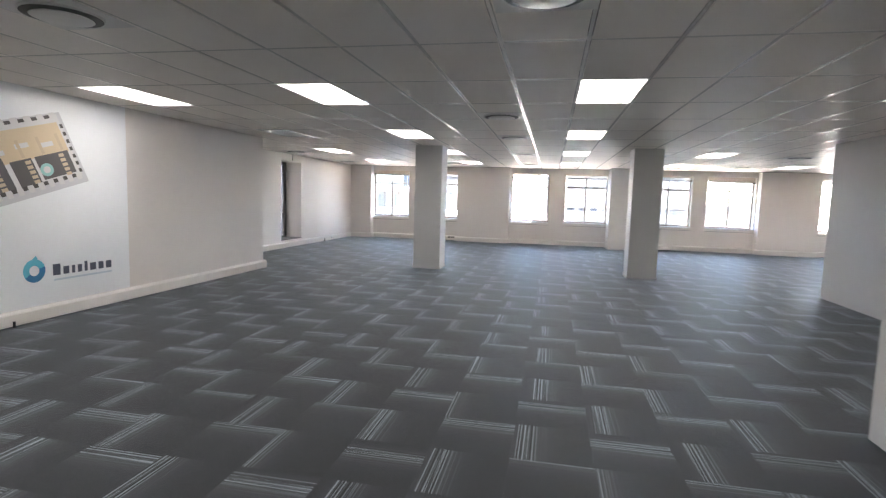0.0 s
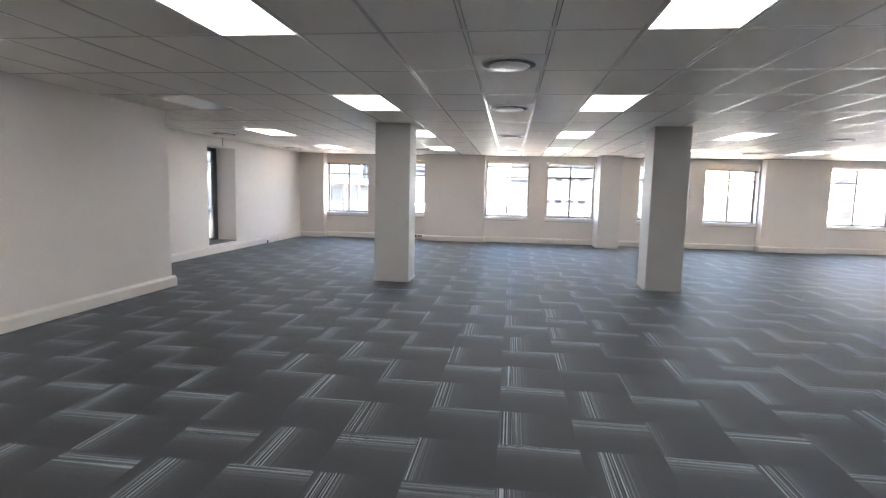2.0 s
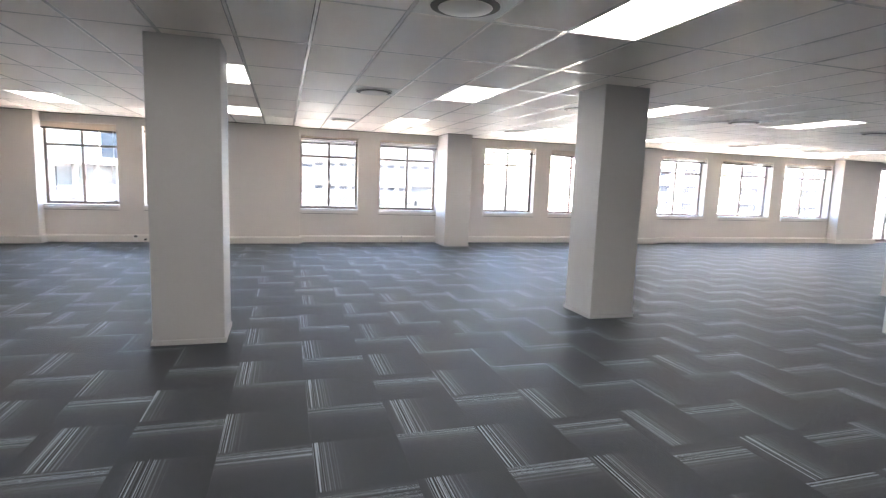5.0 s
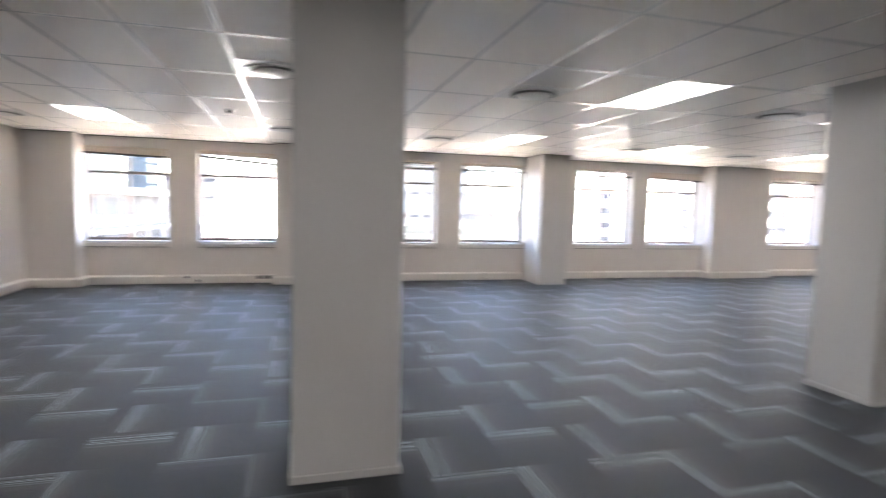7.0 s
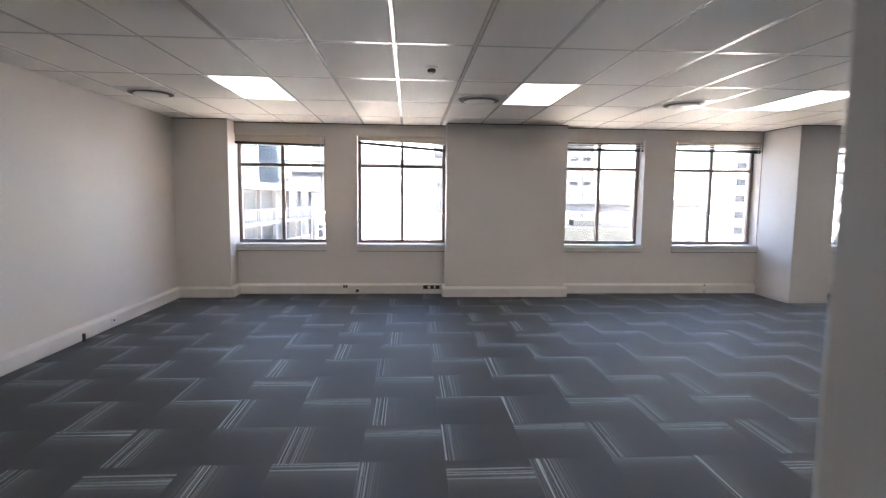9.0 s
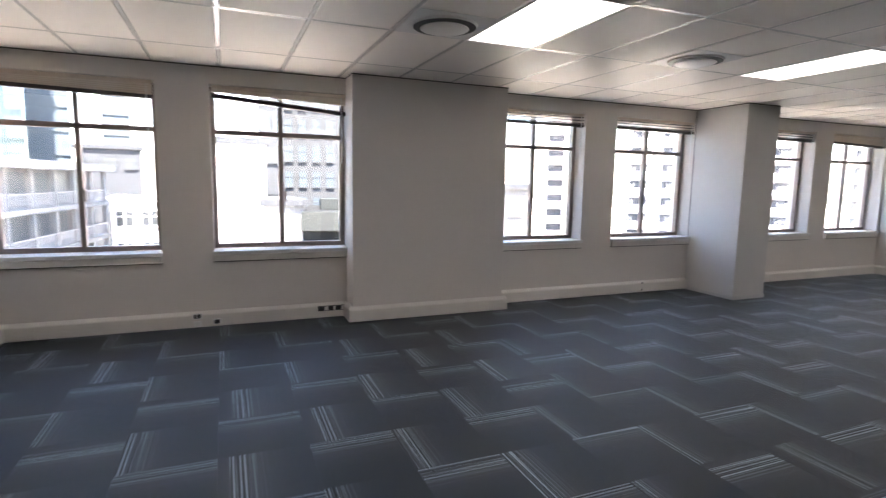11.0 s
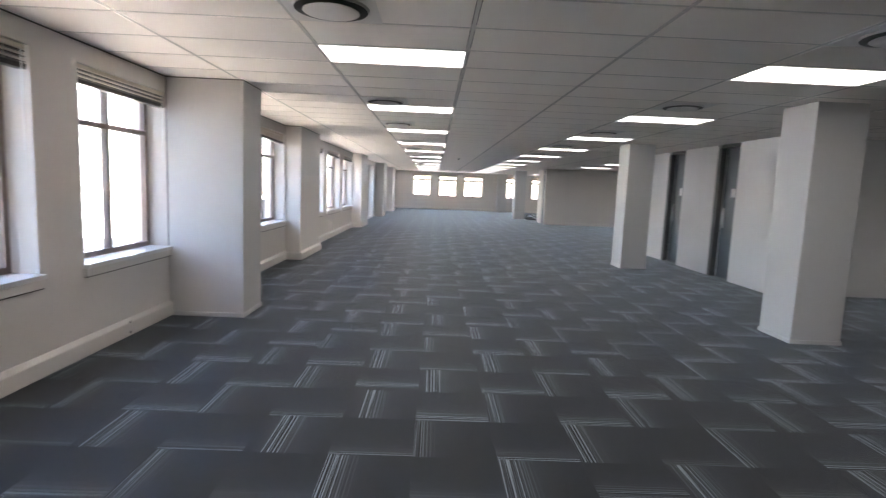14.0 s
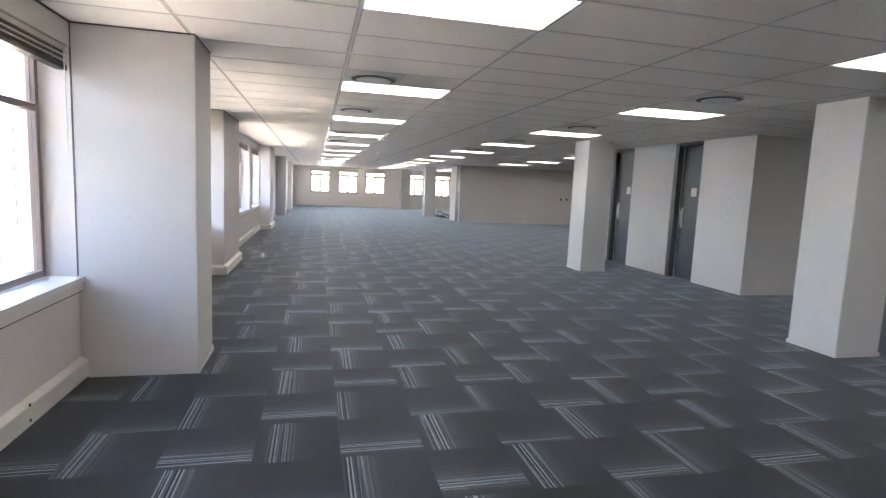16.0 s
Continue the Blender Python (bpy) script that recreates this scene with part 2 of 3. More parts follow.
structure("ceiling_backing", boxes((WEST - 0.1, EAST + 0.1, SOUTH, WALL_Y + 0.05, CEIL + 0.03, CEIL + 0.05)), VOID, "dark void above the ceiling tiles", "ceiling")

# lamps
lamp = thing("ceiling_light", "white square-edged LED panel lit in the ceiling grid", "ceiling light", "ceiling lights")
part("diffuser", boxes((0.018, 0.582, 0.018, 1.182, CEIL - 0.001, CEIL + 0.006)), PANEL, lamp, "glowing white diffuser")
part("frame", boxes((0.006, 0.018, 0.006, 1.194, CEIL - 0.004, CEIL + 0.012), (0.582, 0.594, 0.006, 1.194, CEIL - 0.004, CEIL + 0.012), (0.018, 0.582, 0.006, 0.018, CEIL - 0.004, CEIL + 0.012), (0.018, 0.582, 1.182, 1.194, CEIL - 0.004, CEIL + 0.012)), WHITE, lamp)
first = True
for c, r in sorted(LIGHTS):
    x, y = light_at(c, r)
    if first:
        lamp.location = (x, y, 0)
        first = False
    else:
        got = copy_thing(lamp, Matrix.Translation((x, y, 0)))
        if (c, r) == (-2, -2):
            tagged(got, "unlit LED panel in the ceiling grid by the wall")
            for o in got.children:
                if o.name.startswith("diffuser"):
                    o.data = mesh_of(boxes((0.018, 0.582, 0.018, 1.182, CEIL - 0.001, CEIL + 0.006)), "diffuser_off", DIFFUSER_OFF)
                    o["label"] = "unlit pale diffuser"

# round air diffusers
vent = thing("air_diffuser", "round white air diffuser on a square ceiling plate", "air vent", "ceiling air diffusers")
part("plate", boxes((-0.29, 0.29, -0.29, 0.29, CEIL - 0.006, CEIL - 0.002), bevel=0.0015), VENT, vent)
_b = bmesh.new()
disc(_b, 0, 0, [(0.235, CEIL - 0.006), (0.23, CEIL - 0.016), (0.20, CEIL - 0.02), (0.19, CEIL - 0.007)])
part("ring", _b, VENT, vent)
# Flat black disc stands in for the shade inside the throat.
_b = bmesh.new()
disc(_b, 0, 0, [(0.225, CEIL - 0.021), (0.225, CEIL - 0.0205)])
part("throat", _b, BLACK, vent, "flat black disc painting the shaded throat")
_b = bmesh.new()
disc(_b, 0, 0, [(0.05, CEIL - 0.0215), (0.165, CEIL - 0.026), (0.176, CEIL - 0.031), (0.17, CEIL - 0.035), (0.05, CEIL - 0.037)])
part("cone", _b, VENT, vent, "round white deflector disc")
for k, (x, y) in enumerate(VENTS):
    if k == 0:
        vent.location = (x, y, 0)
    else:
        copy_thing(vent, Matrix.Translation((x, y, 0)))

det = thing("smoke_detector", "small white smoke detector on the ceiling", "smoke detector", at=(-3.6, 15.86, 0))
_b = bmesh.new()
disc(_b, 0, 0, [(0.055, CEIL), (0.055, CEIL - 0.015), (0.045, CEIL - 0.02)], 24)
part("base", _b, WHITE, det)
_b = bmesh.new()
disc(_b, 0, 0, [(0.035, CEIL - 0.02), (0.038, CEIL - 0.035), (0.028, CEIL - 0.05)], 24)
part("sensor_head", _b, BLACK, det, "dark sensor head")

copy_thing(det, Matrix.Translation((15.5, 15.8, 0)))

# ---- windows ----


def window(x0, x1, z0):
    """A two-by-two light aluminium window in the window wall."""
    w = tagged(new("window"), "bronze aluminium window of four panes with raised blind", "window", "windows", "structure")
    f = 0.05
    xm, zt, y0, y1 = (x0 + x1) / 2, 2.03, GLASS_Y - 0.03, GLASS_Y + 0.03
    part("window_frame", boxes((x0, x0 + f, y0, y1, z0, HEAD), (x1 - f, x1, y0, y1, z0, HEAD), (x0 + f, x1 - f, y0, y1, z0, z0 + f), (x0 + f, x1 - f, y0, y1, HEAD - f, HEAD)), FRAME, w)
    part("mullion", boxes((xm - 0.025, xm + 0.025, y0 - 0.008, y1, z0 + f, HEAD - f), bevel=0.004), FRAME, w)
    for a, b in ((x0 + f, xm - 0.025), (xm + 0.025, x1 - f)):
        part("transom", boxes((a, b, y0 - 0.004, y1, zt - 0.025, zt + 0.025), bevel=0.003), FRAME, w)
        for c, d in ((z0 + f, zt - 0.025), (zt + 0.025, HEAD - f)):
            p = part("pane", boxes((a, b, GLASS_Y - 0.003, GLASS_Y + 0.003, c, d)), GLASS, w)
            p.visible_shadow = False
    part("handle", boxes((xm + 0.03, xm + 0.05, y0 - 0.03, y0 - 0.008, z0 + 0.5, z0 + 0.62), bevel=0.004), FRAME, w)
    return w


def sill(x0, x1, z):
    structure("window_apron", boxes((x0 - 0.006, x1 + 0.006, WALL_Y - 0.034, WALL_Y - 0.002, z - 0.108, z - 0.042), bevel=0.003), TRIM, "narrow painted board under a window sill", "trim")
    structure("apron_joint", boxes((x0 - 0.006, x1 + 0.006, WALL_Y - 0.028, WALL_Y - 0.002, z - 0.116, z - 0.1085)), VOID, "dark open joint under a sill board", "trim")
    return structure("window_sill", boxes((x0 - 0.012, x1 + 0.012, WALL_Y - 0.05, GLASS_Y - 0.03, z - 0.038, z), bevel=0.005), SILL, "pale painted window sill board", "window sill")


def blind(x0, x1, drop_l, drop_r):
    """A venetian blind drawn up; drop: how far the bottom rail hangs under the headrail at each end."""
    b = thing("venetian_blind", "brown slatted blind drawn up under the window head" if drop_l == drop_r else "brown slatted blind drawn up crookedly, one end hanging", "blind", "window blinds")
    ya, yb, z = WALL_Y + 0.02, WALL_Y + 0.075, HEAD - 0.005
    a0, a1 = x0 + 0.02, x1 - 0.02
    part("headrail", boxes((a0, a1, ya, yb, z - 0.035, z), bevel=0.003), HEADRAIL, b, "tan metal headrail")

    def strip(name, f0, f1, th, material, inset=0.0):
        bm = bmesh.new()
        zl, zr = z - 0.035 - (drop_l - 0.035) * f0, z - 0.035 - (drop_r - 0.035) * f0
        hl, hr = (th, th) if th else ((drop_l - 0.035) * (f1 - f0), (drop_r - 0.035) * (f1 - f0))
        v = [bm.verts.new(p) for p in ((a0, ya + inset, zl - hl), (a1, ya + inset, zr - hr), (a1, yb - inset, zr - hr), (a0, yb - inset, zl - hl), (a0, ya + inset, zl), (a1, ya + inset, zr), (a1, yb - inset, zr), (a0, yb - inset, zl))]
        for q in ((0, 3, 2, 1), (4, 5, 6, 7), (0, 1, 5, 4), (1, 2, 6, 5), (2, 3, 7, 6), (3, 0, 4, 7)):
            bm.faces.new([v[k] for k in q])
        part(name, bm, material, b)
    crooked = abs(drop_r - drop_l) > 0.03
    span = 0.42 if drop_r - drop_l > 0.1 else 0.8
    if crooked:
        strip("slat_pack", 0.02, 0.02 + span, None, HEADRAIL, 0.010)
    for k in range(5):
        # On level blinds every other strip is dark, painting a shaded gap.
        strip("slat", 0.05 + span * k / 5, 0, 0.009, BLIND if crooked or k % 2 else SLAT_GAP, 0.004 * (k % 2))
    strip("bottom_rail", 0.84, 1, 0.036 if drop_r - drop_l < 0.1 else 0.042, BLIND_DARK, -0.006)
    for fx in (0.15, 0.85):
        xx = a0 + (a1 - a0) * fx
        dz = drop_l + (drop_r - drop_l) * fx
        part("ladder_cord", boxes((xx - 0.004, xx + 0.004, ya - 0.002, ya - 0.0005, z - dz - 0.01, z - 0.03)), HEADRAIL, b)
    part("wand", boxes((a1 - 0.05, a1 - 0.042, ya - 0.012, ya - 0.004, z - 0.75, z - 0.03)), WHITE, b, "clear tilt wand")
    return b


BLIND_DROPS = [(0.12, 0.16), (0.09, 0.21), (0.155, 0.155), (0.14, 0.15), (0.15, 0.15), (0.14, 0.18), (0.12, 0.12), (0.10, 0.13), (0.12, 0.12), (0.12, 0.12)]
for (a, b), (dl, dr) in zip(WINDOWS, BLIND_DROPS):
    window(a, b, SILL_Z)
    sill(a, b, SILL_Z)
    blind(a, b, dl, dr)

for a, b in GLAZED_DOORS:
    w = tagged(new("glazed_door"), "tall dark-framed glazed balcony door", "glazed door", "glazed doors", "structure")
    f, y0, y1, m = 0.06, GLASS_Y - 0.03, GLASS_Y + 0.03, (a + b) / 2
    part("door_frame", boxes((a, a + f, y0, y1, 0.02, HEAD), (b - f, b, y0, y1, 0.02, HEAD), (a + f, b - f, y0, y1, HEAD - f, HEAD), (m - 0.05, m + 0.05, y0, y1, 0.02, HEAD - f), (a + f, m - 0.05, y0, y1, 0.02, 0.12), (m + 0.05, b - f, y0, y1, 0.02, 0.12)), FRAME, w)
    for c, d in ((a + f, m - 0.05), (m + 0.05, b - f)):
        p = part("pane", boxes((c, d, GLASS_Y - 0.003, GLASS_Y + 0.003, 0.12, HEAD - f)), GLASS, w)
        p.visible_shadow = False

# Added, unseen slab and parapet: keeps ground light off the ceiling by the doors.
structure("balcony", boxes((16.6, 28.4, OUT_Y, OUT_Y + 1.5, -0.25, 0.0), (16.6, 28.4, OUT_Y + 1.38, OUT_Y + 1.5, 0.0, 1.0)), STUCCO_GREY, "added balcony slab with parapet that blocks light from the ground", "balcony")

for a, b in FAR_WINDOWS:
    w = tagged(new("window"), "square aluminium window in the far end wall", "window", "far windows", "structure")
    xa, xb, z0 = EAST + 0.2, EAST + 0.25, 0.92
    part("window_frame", boxes((xa, xb, a, a + 0.09, z0, HEAD), (xa, xb, b - 0.09, b, z0, HEAD), (xa, xb, a + 0.09, b - 0.09, z0, z0 + 0.09), (xa, xb, a + 0.09, b - 0.09, HEAD - 0.09, HEAD)), FRAME, w)
    m = (a + b) / 2
    part("mullion", boxes((xa - 0.03, xb, m - 0.055, m + 0.055, z0 + 0.09, 2.02), bevel=0.006), FRAME, w)
    part("transom", boxes((xa - 0.03, xb, a + 0.09, b - 0.09, 2.02, 2.15), bevel=0.006), FRAME, w)
    for c, d, e, f in ((z0 + 0.09, 2.02, a + 0.09, m - 0.055), (z0 + 0.09, 2.02, m + 0.055, b - 0.09), (2.15, HEAD - 0.09, a + 0.09, b - 0.09)):
        p = part("pane", boxes((xa + 0.02, xa + 0.026, e, f, c, d)), GLASS, w)
        p.visible_shadow = False
    fb = thing("roller_blind", "tan blind rolled up under the head of a far window", "blind", "far window blinds")
    part("roll", boxes((EAST + 0.03, EAST + 0.10, a + 0.02, b - 0.02, HEAD - 0.15, HEAD - 0.005), bevel=0.02), HEADRAIL, fb)
    part("bottom_rail", boxes((EAST + 0.045, EAST + 0.085, a + 0.02, b - 0.02, HEAD - 0.185, HEAD - 0.151), bevel=0.004), BLIND_DARK, fb)

# narrow niche window
w = tagged(new("window"), "narrow dark-framed tall window set in a deep niche", "window", "windows", "structure")
ya, yb, za, zb = NICHE
xa, xb = WEST - 0.54, WEST - 0.48
part("window_frame", boxes((xa, xb, ya, ya + 0.05, za, zb), (xa, xb, yb - 0.17, yb, za, zb), (xa, xb, ya + 0.05, yb - 0.17, za, za + 0.08), (xa, xb, ya + 0.05, yb - 0.17, zb - 0.1, zb)), JAMB, w)
for z in (0.95, 2.1):
    part("transom", boxes((xa, xb, ya + 0.05, yb - 0.17, z, z + 0.04)), JAMB, w)
p = part("pane", boxes((xa + 0.02, xa + 0.026, ya + 0.05, yb - 0.17, za + 0.08, zb - 0.1)), GLASS, w)
p.visible_shadow = False

structure("niche_sill", boxes((WEST - 0.478, WEST + 0.01, NICHE[0], NICHE[1], NICHE[2], NICHE[2] + 0.018), bevel=0.003), JAMB, "dark sill board in the window niche", "window sill")
structure("wall_joint", boxes((1.961, 1.967, 19.594, 19.604, SILL_Z, CEIL - 0.01)), SHADOW_LINE, "thin dark joint between column and window reveal", "trim")

# ---- skirting ----


def skirting(name, x0, y0, x1, y1, out, h=0.17, th=0.045):
    """Chamfered skirting from (x0, y0) to (x1, y1), standing th out along out."""
    bm = bmesh.new()
    prof = ((0, 0.012), (th, 0.012), (th, h - 0.035), (th - 0.006, h - 0.025), (0.016, h - 0.004), (0.012, h), (0, h))
    ends = []
    for x, y in ((x0, y0), (x1, y1)):
        ends.append([bm.verts.new((x + out[0] * d, y + out[1] * d, z)) for d, z in prof])
    n = len(prof)
    for k in range(n):
        bm.faces.new((ends[0][k], ends[0][(k + 1) % n], ends[1][(k + 1) % n], ends[1][k]))
    bm.faces.new(ends[0])
    bm.faces.new(ends[1][::-1])
    return structure(name, bm, TRIM, "cream painted boxed skirting along the wall", "skirting")


S = (0, -1)
for a, b in ((-6.46, -3.22), (-1.365, 1.965), (2.575, 6.64), (8.38, 15.25), (29.8, EAST)):
    skirting("baseboard", a, WALL_Y, b, WALL_Y, S, 0.17, 0.05)
for a, b, y in ((WEST, -6.41, 19.29), (-3.27, -1.315, 19.29), (6.59, 8.43, 19.29), (15.2, 16.95, 19.27), (28.15, 29.85, 19.15)):
    skirting("baseboard", a, y, b, y, S, 0.17, 0.05)
for x, y, o in ((-6.46, 19.29, 1), (-3.22, 19.29, -1), (-1.365, 19.29, 1), (6.64, 19.29, -1), (8.38, 19.29, 1), (15.25, 19.27, -1), (16.9, 19.27, 1)):
    skirting("baseboard", x, y + 0.002, x, WALL_Y - 0.052, (o, 0), 0.168, 0.05)
skirting("baseboard", WEST, 10.47, WEST, 19.24, (1, 0), 0.17, 0.05)
skirting("baseboard", -5.68, SOUTH, -5.68, 10.52, (1, 0), 0.17, 0.05)
skirting("baseboard", -5.682, 10.47, WEST + 0.052, 10.47, (0, 1), 0.168, 0.05)
skirting("baseboard", 21.45, 4.0, 21.45, 11.3, (-1, 0), 0.12, 0.02)
skirting("baseboard", EAST, 8.0, EAST, 19.5, (-1, 0), 0.15, 0.04)

# dark strips that paint the shadow line where the walls meet the ceiling
SHADOW_STRIP = mat("ceiling_edge_shade", (0.10, 0.09, 0.085), 0.6, vary=0.1)


def ceiling_edge(x0, x1, y0, y1):
    structure("ceiling_shadow_strip", boxes((x0, x1, y0, y1, CEIL - 0.009, CEIL + 0.002)), SHADOW_STRIP, "thin dark strip painting the shadow line between wall and ceiling", "trim")


for a, b in ((-6.46, -3.22), (-1.365, 1.965), (2.575, 6.64), (8.38, 15.25)):
    ceiling_edge(a, b, WALL_Y - 0.004, WALL_Y)
for a, b, y in ((WEST, -6.46, 19.29), (-3.22, -1.365, 19.29), (6.64, 8.38, 19.29), (15.25, 16.9, 19.27), (1.965, 2.575, 18.76)):
    ceiling_edge(a, b, y - 0.004, y)
for x, o, y in ((-3.22, -1, 19.29), (-1.365, 1, 19.29), (1.965, -1, 18.76), (2.575, 1, 18.76), (6.64, -1, 19.29), (8.38, 1, 19.29)):
    ceiling_edge(min(x, x + 0.004 * o), max(x, x + 0.004 * o), y, WALL_Y - 0.005)

# ---- doors in the core ----
for x0, x1 in ((6.02, 6.81), (8.22, 9.08)):
    d = tagged(new("door"), "dark blue-grey flush door with steel plate, closed in its recess", "door", "core doors", "structure")
    part("jamb", boxes((x0, x0 + 0.045, 10.70, 10.87, 0, 2.6), (x1 - 0.10, x1, 10.70, 10.87, 0, 2.6), (x0 + 0.045, x1 - 0.10, 10.70, 10.87, 2.6, CEIL)), JAMB, d, "dark metal jamb")
    part("leaf", boxes((x0 + 0.048, x1 - 0.103, 10.71, 10.755, 0.01, 2.595), bevel=0.004), DOOR, d)
    part("edge_strip", boxes((x1 - 0.135, x1 - 0.115, 10.755, 10.765, 0.01, 2.59)), STEEL, d, "steel edge strip")
    part("push_plate", boxes((x1 - 0.24, x1 - 0.17, 10.755, 10.76, 1.0, 1.40), bevel=0.002), STEEL, d, "brushed steel plate")
    part("pull_handle", boxes((x1 - 0.215, x1 - 0.195, 10.76, 10.80, 1.06, 1.34), bevel=0.006), STEEL, d, "steel pull handle")
    part("sign_box", boxes((x0 + 0.20, x0 + 0.34, 10.755, 10.79, 1.62, 1.79), bevel=0.006), WHITE, d, "small white plastic box")

# ---- wall graphic by the entrance ----


def wall_quad(bm, pts, x):
    bm.faces.new([bm.verts.new((x, a, b)) for a, b in pts])


def flat(name, polys, x, material, parent, label=""):
    """Flat printed shapes on the entrance wall: polygons of (along, up)."""
    bm = bmesh.new()
    for pts in polys:
        wall_quad(bm, pts, x)
    return part(name, bm, material, parent, label)


def prints(name, polys, x, material, parent, label=""):
    """The same, with each printed piece a part of its own."""
    for pts in polys:
        flat(name, [pts], x, material, parent, label)


INK = {n: mat("print_" + n, c, 0.35, vary=0.05, scale=20) for n, c in (("wood", (0.62, 0.50, 0.33)), ("grey", (0.11, 0.10, 0.10)), ("pale", (0.62, 0.61, 0.60)), ("dark", (0.07, 0.065, 0.06)),
       ("shadow", (0.55, 0.55, 0.57)), ("teal", (0.30, 0.55, 0.52)), ("tan", (0.55, 0.44, 0.30)), ("blue", (0.02, 0.16, 0.34)), ("cyan", (0.08, 0.42, 0.55)), ("navy", (0.07, 0.08, 0.12)), ("faint", (0.55, 0.62, 0.68)))}
art = thing("wall_graphic", "white vinyl wall graphic with a printed floor plan and emblem", "wall graphic")
WX = -5.68
part("vinyl", boxes((WX, WX + 0.002, SOUTH + 0.1, 6.93, 0.175, CEIL - 0.002)), VINYL, art)


def uvp(u, v):
    """Plan coordinates: u metres leftwards along the slanted lower edge, v up the slanted side, 0 to 1."""
    return 6.22 - 0.963 * u - 0.34 * v, 1.71 - 0.271 * u + 0.70 * v


def uv_rect(u0, u1, v0, v1):
    return [uvp(u0, v0), uvp(u0, v1), uvp(u1, v1), uvp(u1, v0)]


plan = flat("plan_shadow", [uv_rect(-0.05, 2.3, -0.12, 1.02)], WX + 0.003, INK["shadow"], art, "soft grey printed shadow")
flat("plan_border", [uv_rect(0, 2.25, 0, 1.0)], WX + 0.0035, INK["pale"], art)
flat("plan_floor", [uv_rect(0.04, 2.2, 0.42, 0.88)], WX + 0.004, INK["wood"], art, "printed timber floor")
prints("plan_carpet", [uv_rect(0.06, 0.50, 0.08, 0.44), uv_rect(0.54, 0.80, 0.04, 0.44), uv_rect(0.86, 1.4, 0.04, 0.52), uv_rect(1.5, 2.1, 0.1, 0.5)], WX + 0.0044, INK["grey"], art, "printed dark carpet area")
prints("plan_desk", [uv_rect(a, a + 0.07, 0.06 + 0.075 * k, 0.11 + 0.075 * k) for a in (0.13, 0.56, 0.95, 1.2) for k in range(5)], WX + 0.0048, INK["tan"], art, "printed desk")
prints("plan_seat", [uv_rect(0.2 + 0.3 * k, 0.36 + 0.3 * k, 0.55 + 0.05 * (k % 2), 0.62 + 0.05 * (k % 2)) for k in range(6)], WX + 0.0048, INK["pale"], art)
prints("plan_divider", [uv_rect(0.1 + 0.25 * k, 0.14 + 0.25 * k, 0.46, 0.72) for k in range(3)], WX + 0.0053, INK["tan"], art)
prints("plan_pier", [uv_rect(0.02 + 0.13 * k, 0.085 + 0.13 * k, -0.05, 0.06) for k in range(17)] + [uv_rect(0.02 + 0.16 * k, 0.09 + 0.16 * k, 0.93, 1.03) for k in range(13)], WX + 0.0052, INK["pale"], art, "printed window pier")
prints("plan_window", [uv_rect(0.09 + 0.13 * k, 0.145 + 0.13 * k, 0.0, 0.06) for k in range(16)] + [uv_rect(0.1 + 0.16 * k, 0.17 + 0.16 * k, 0.95, 1.0) for k in range(12)] + [uv_rect(-0.02, 0.02, 0.06 + 0.12 * k, 0.12 + 0.12 * k) for k in range(7)], WX + 0.0056, INK["dark"], art)
_c = uvp(0.42, 0.22)
flat("plan_table", [[(_c[0] + 0.085 * math.cos(2 * math.pi * k / 24), _c[1] + 0.075 * math.sin(2 * math.pi * k / 24)) for k in range(24)]], WX + 0.0062, INK["teal"], art, "printed round table")
flat("plan_table_top", [[(_c[0] + 0.045 * math.cos(2 * math.pi * k / 20), _c[1] + 0.04 * math.sin(2 * math.pi * k / 20)) for k in range(20)]], WX + 0.0066, INK["pale"], art)


def arc_piece(c, r0, r1, a0, a1, n=14):
    outer = [(c[0] + r1 * math.cos(a0 + (a1 - a0) * k / n), c[1] + r1 * math.sin(a0 + (a1 - a0) * k / n)) for k in range(n + 1)]
    inner = [(c[0] + r0 * math.cos(a0 + (a1 - a0) * k / n), c[1] + r0 * math.sin(a0 + (a1 - a0) * k / n)) for k in range(n + 1)]
    return [[outer[k], outer[k + 1], inner[k + 1], inner[k]] for k in range(n)]


EC = (5.53, 0.585)
flat("emblem_ring", arc_piece(EC, 0.06, 0.135, 0.3, math.pi + 0.6), WX + 0.004, INK["cyan"], art, "teal half of a ring emblem")
flat("emblem_ring", arc_piece(EC, 0.06, 0.135, math.pi + 0.6, 2 * math.pi + 0.3), WX + 0.004, INK["blue"], art, "blue half of a ring emblem")
flat("emblem_tip", [[(5.50, 0.715), (5.555, 0.76), (5.575, 0.715)]], WX + 0.0042, INK["cyan"], art)
y = 5.76
for k, (wd, ht) in enumerate(((0.13, 0.135), (0.11, 0.095), (0.075, 0.095), (0.09, 0.095), (0.075, 0.125), (0.12, 0.095), (0.11, 0.095), (0.12, 0.095))):
    flat("name_bar", [[(y, 0.50), (y + wd - 0.03, 0.50), (y + wd - 0.03, 0.50 + ht), (y, 0.50 + ht)]], WX + 0.004, INK["navy"], art)
    y += wd + 0.008
flat("line_bar", [[(5.77, 0.435), (6.62, 0.435), (6.62, 0.458), (5.77, 0.458)]], WX + 0.004, INK["faint"], art)

# ---- small fittings ----


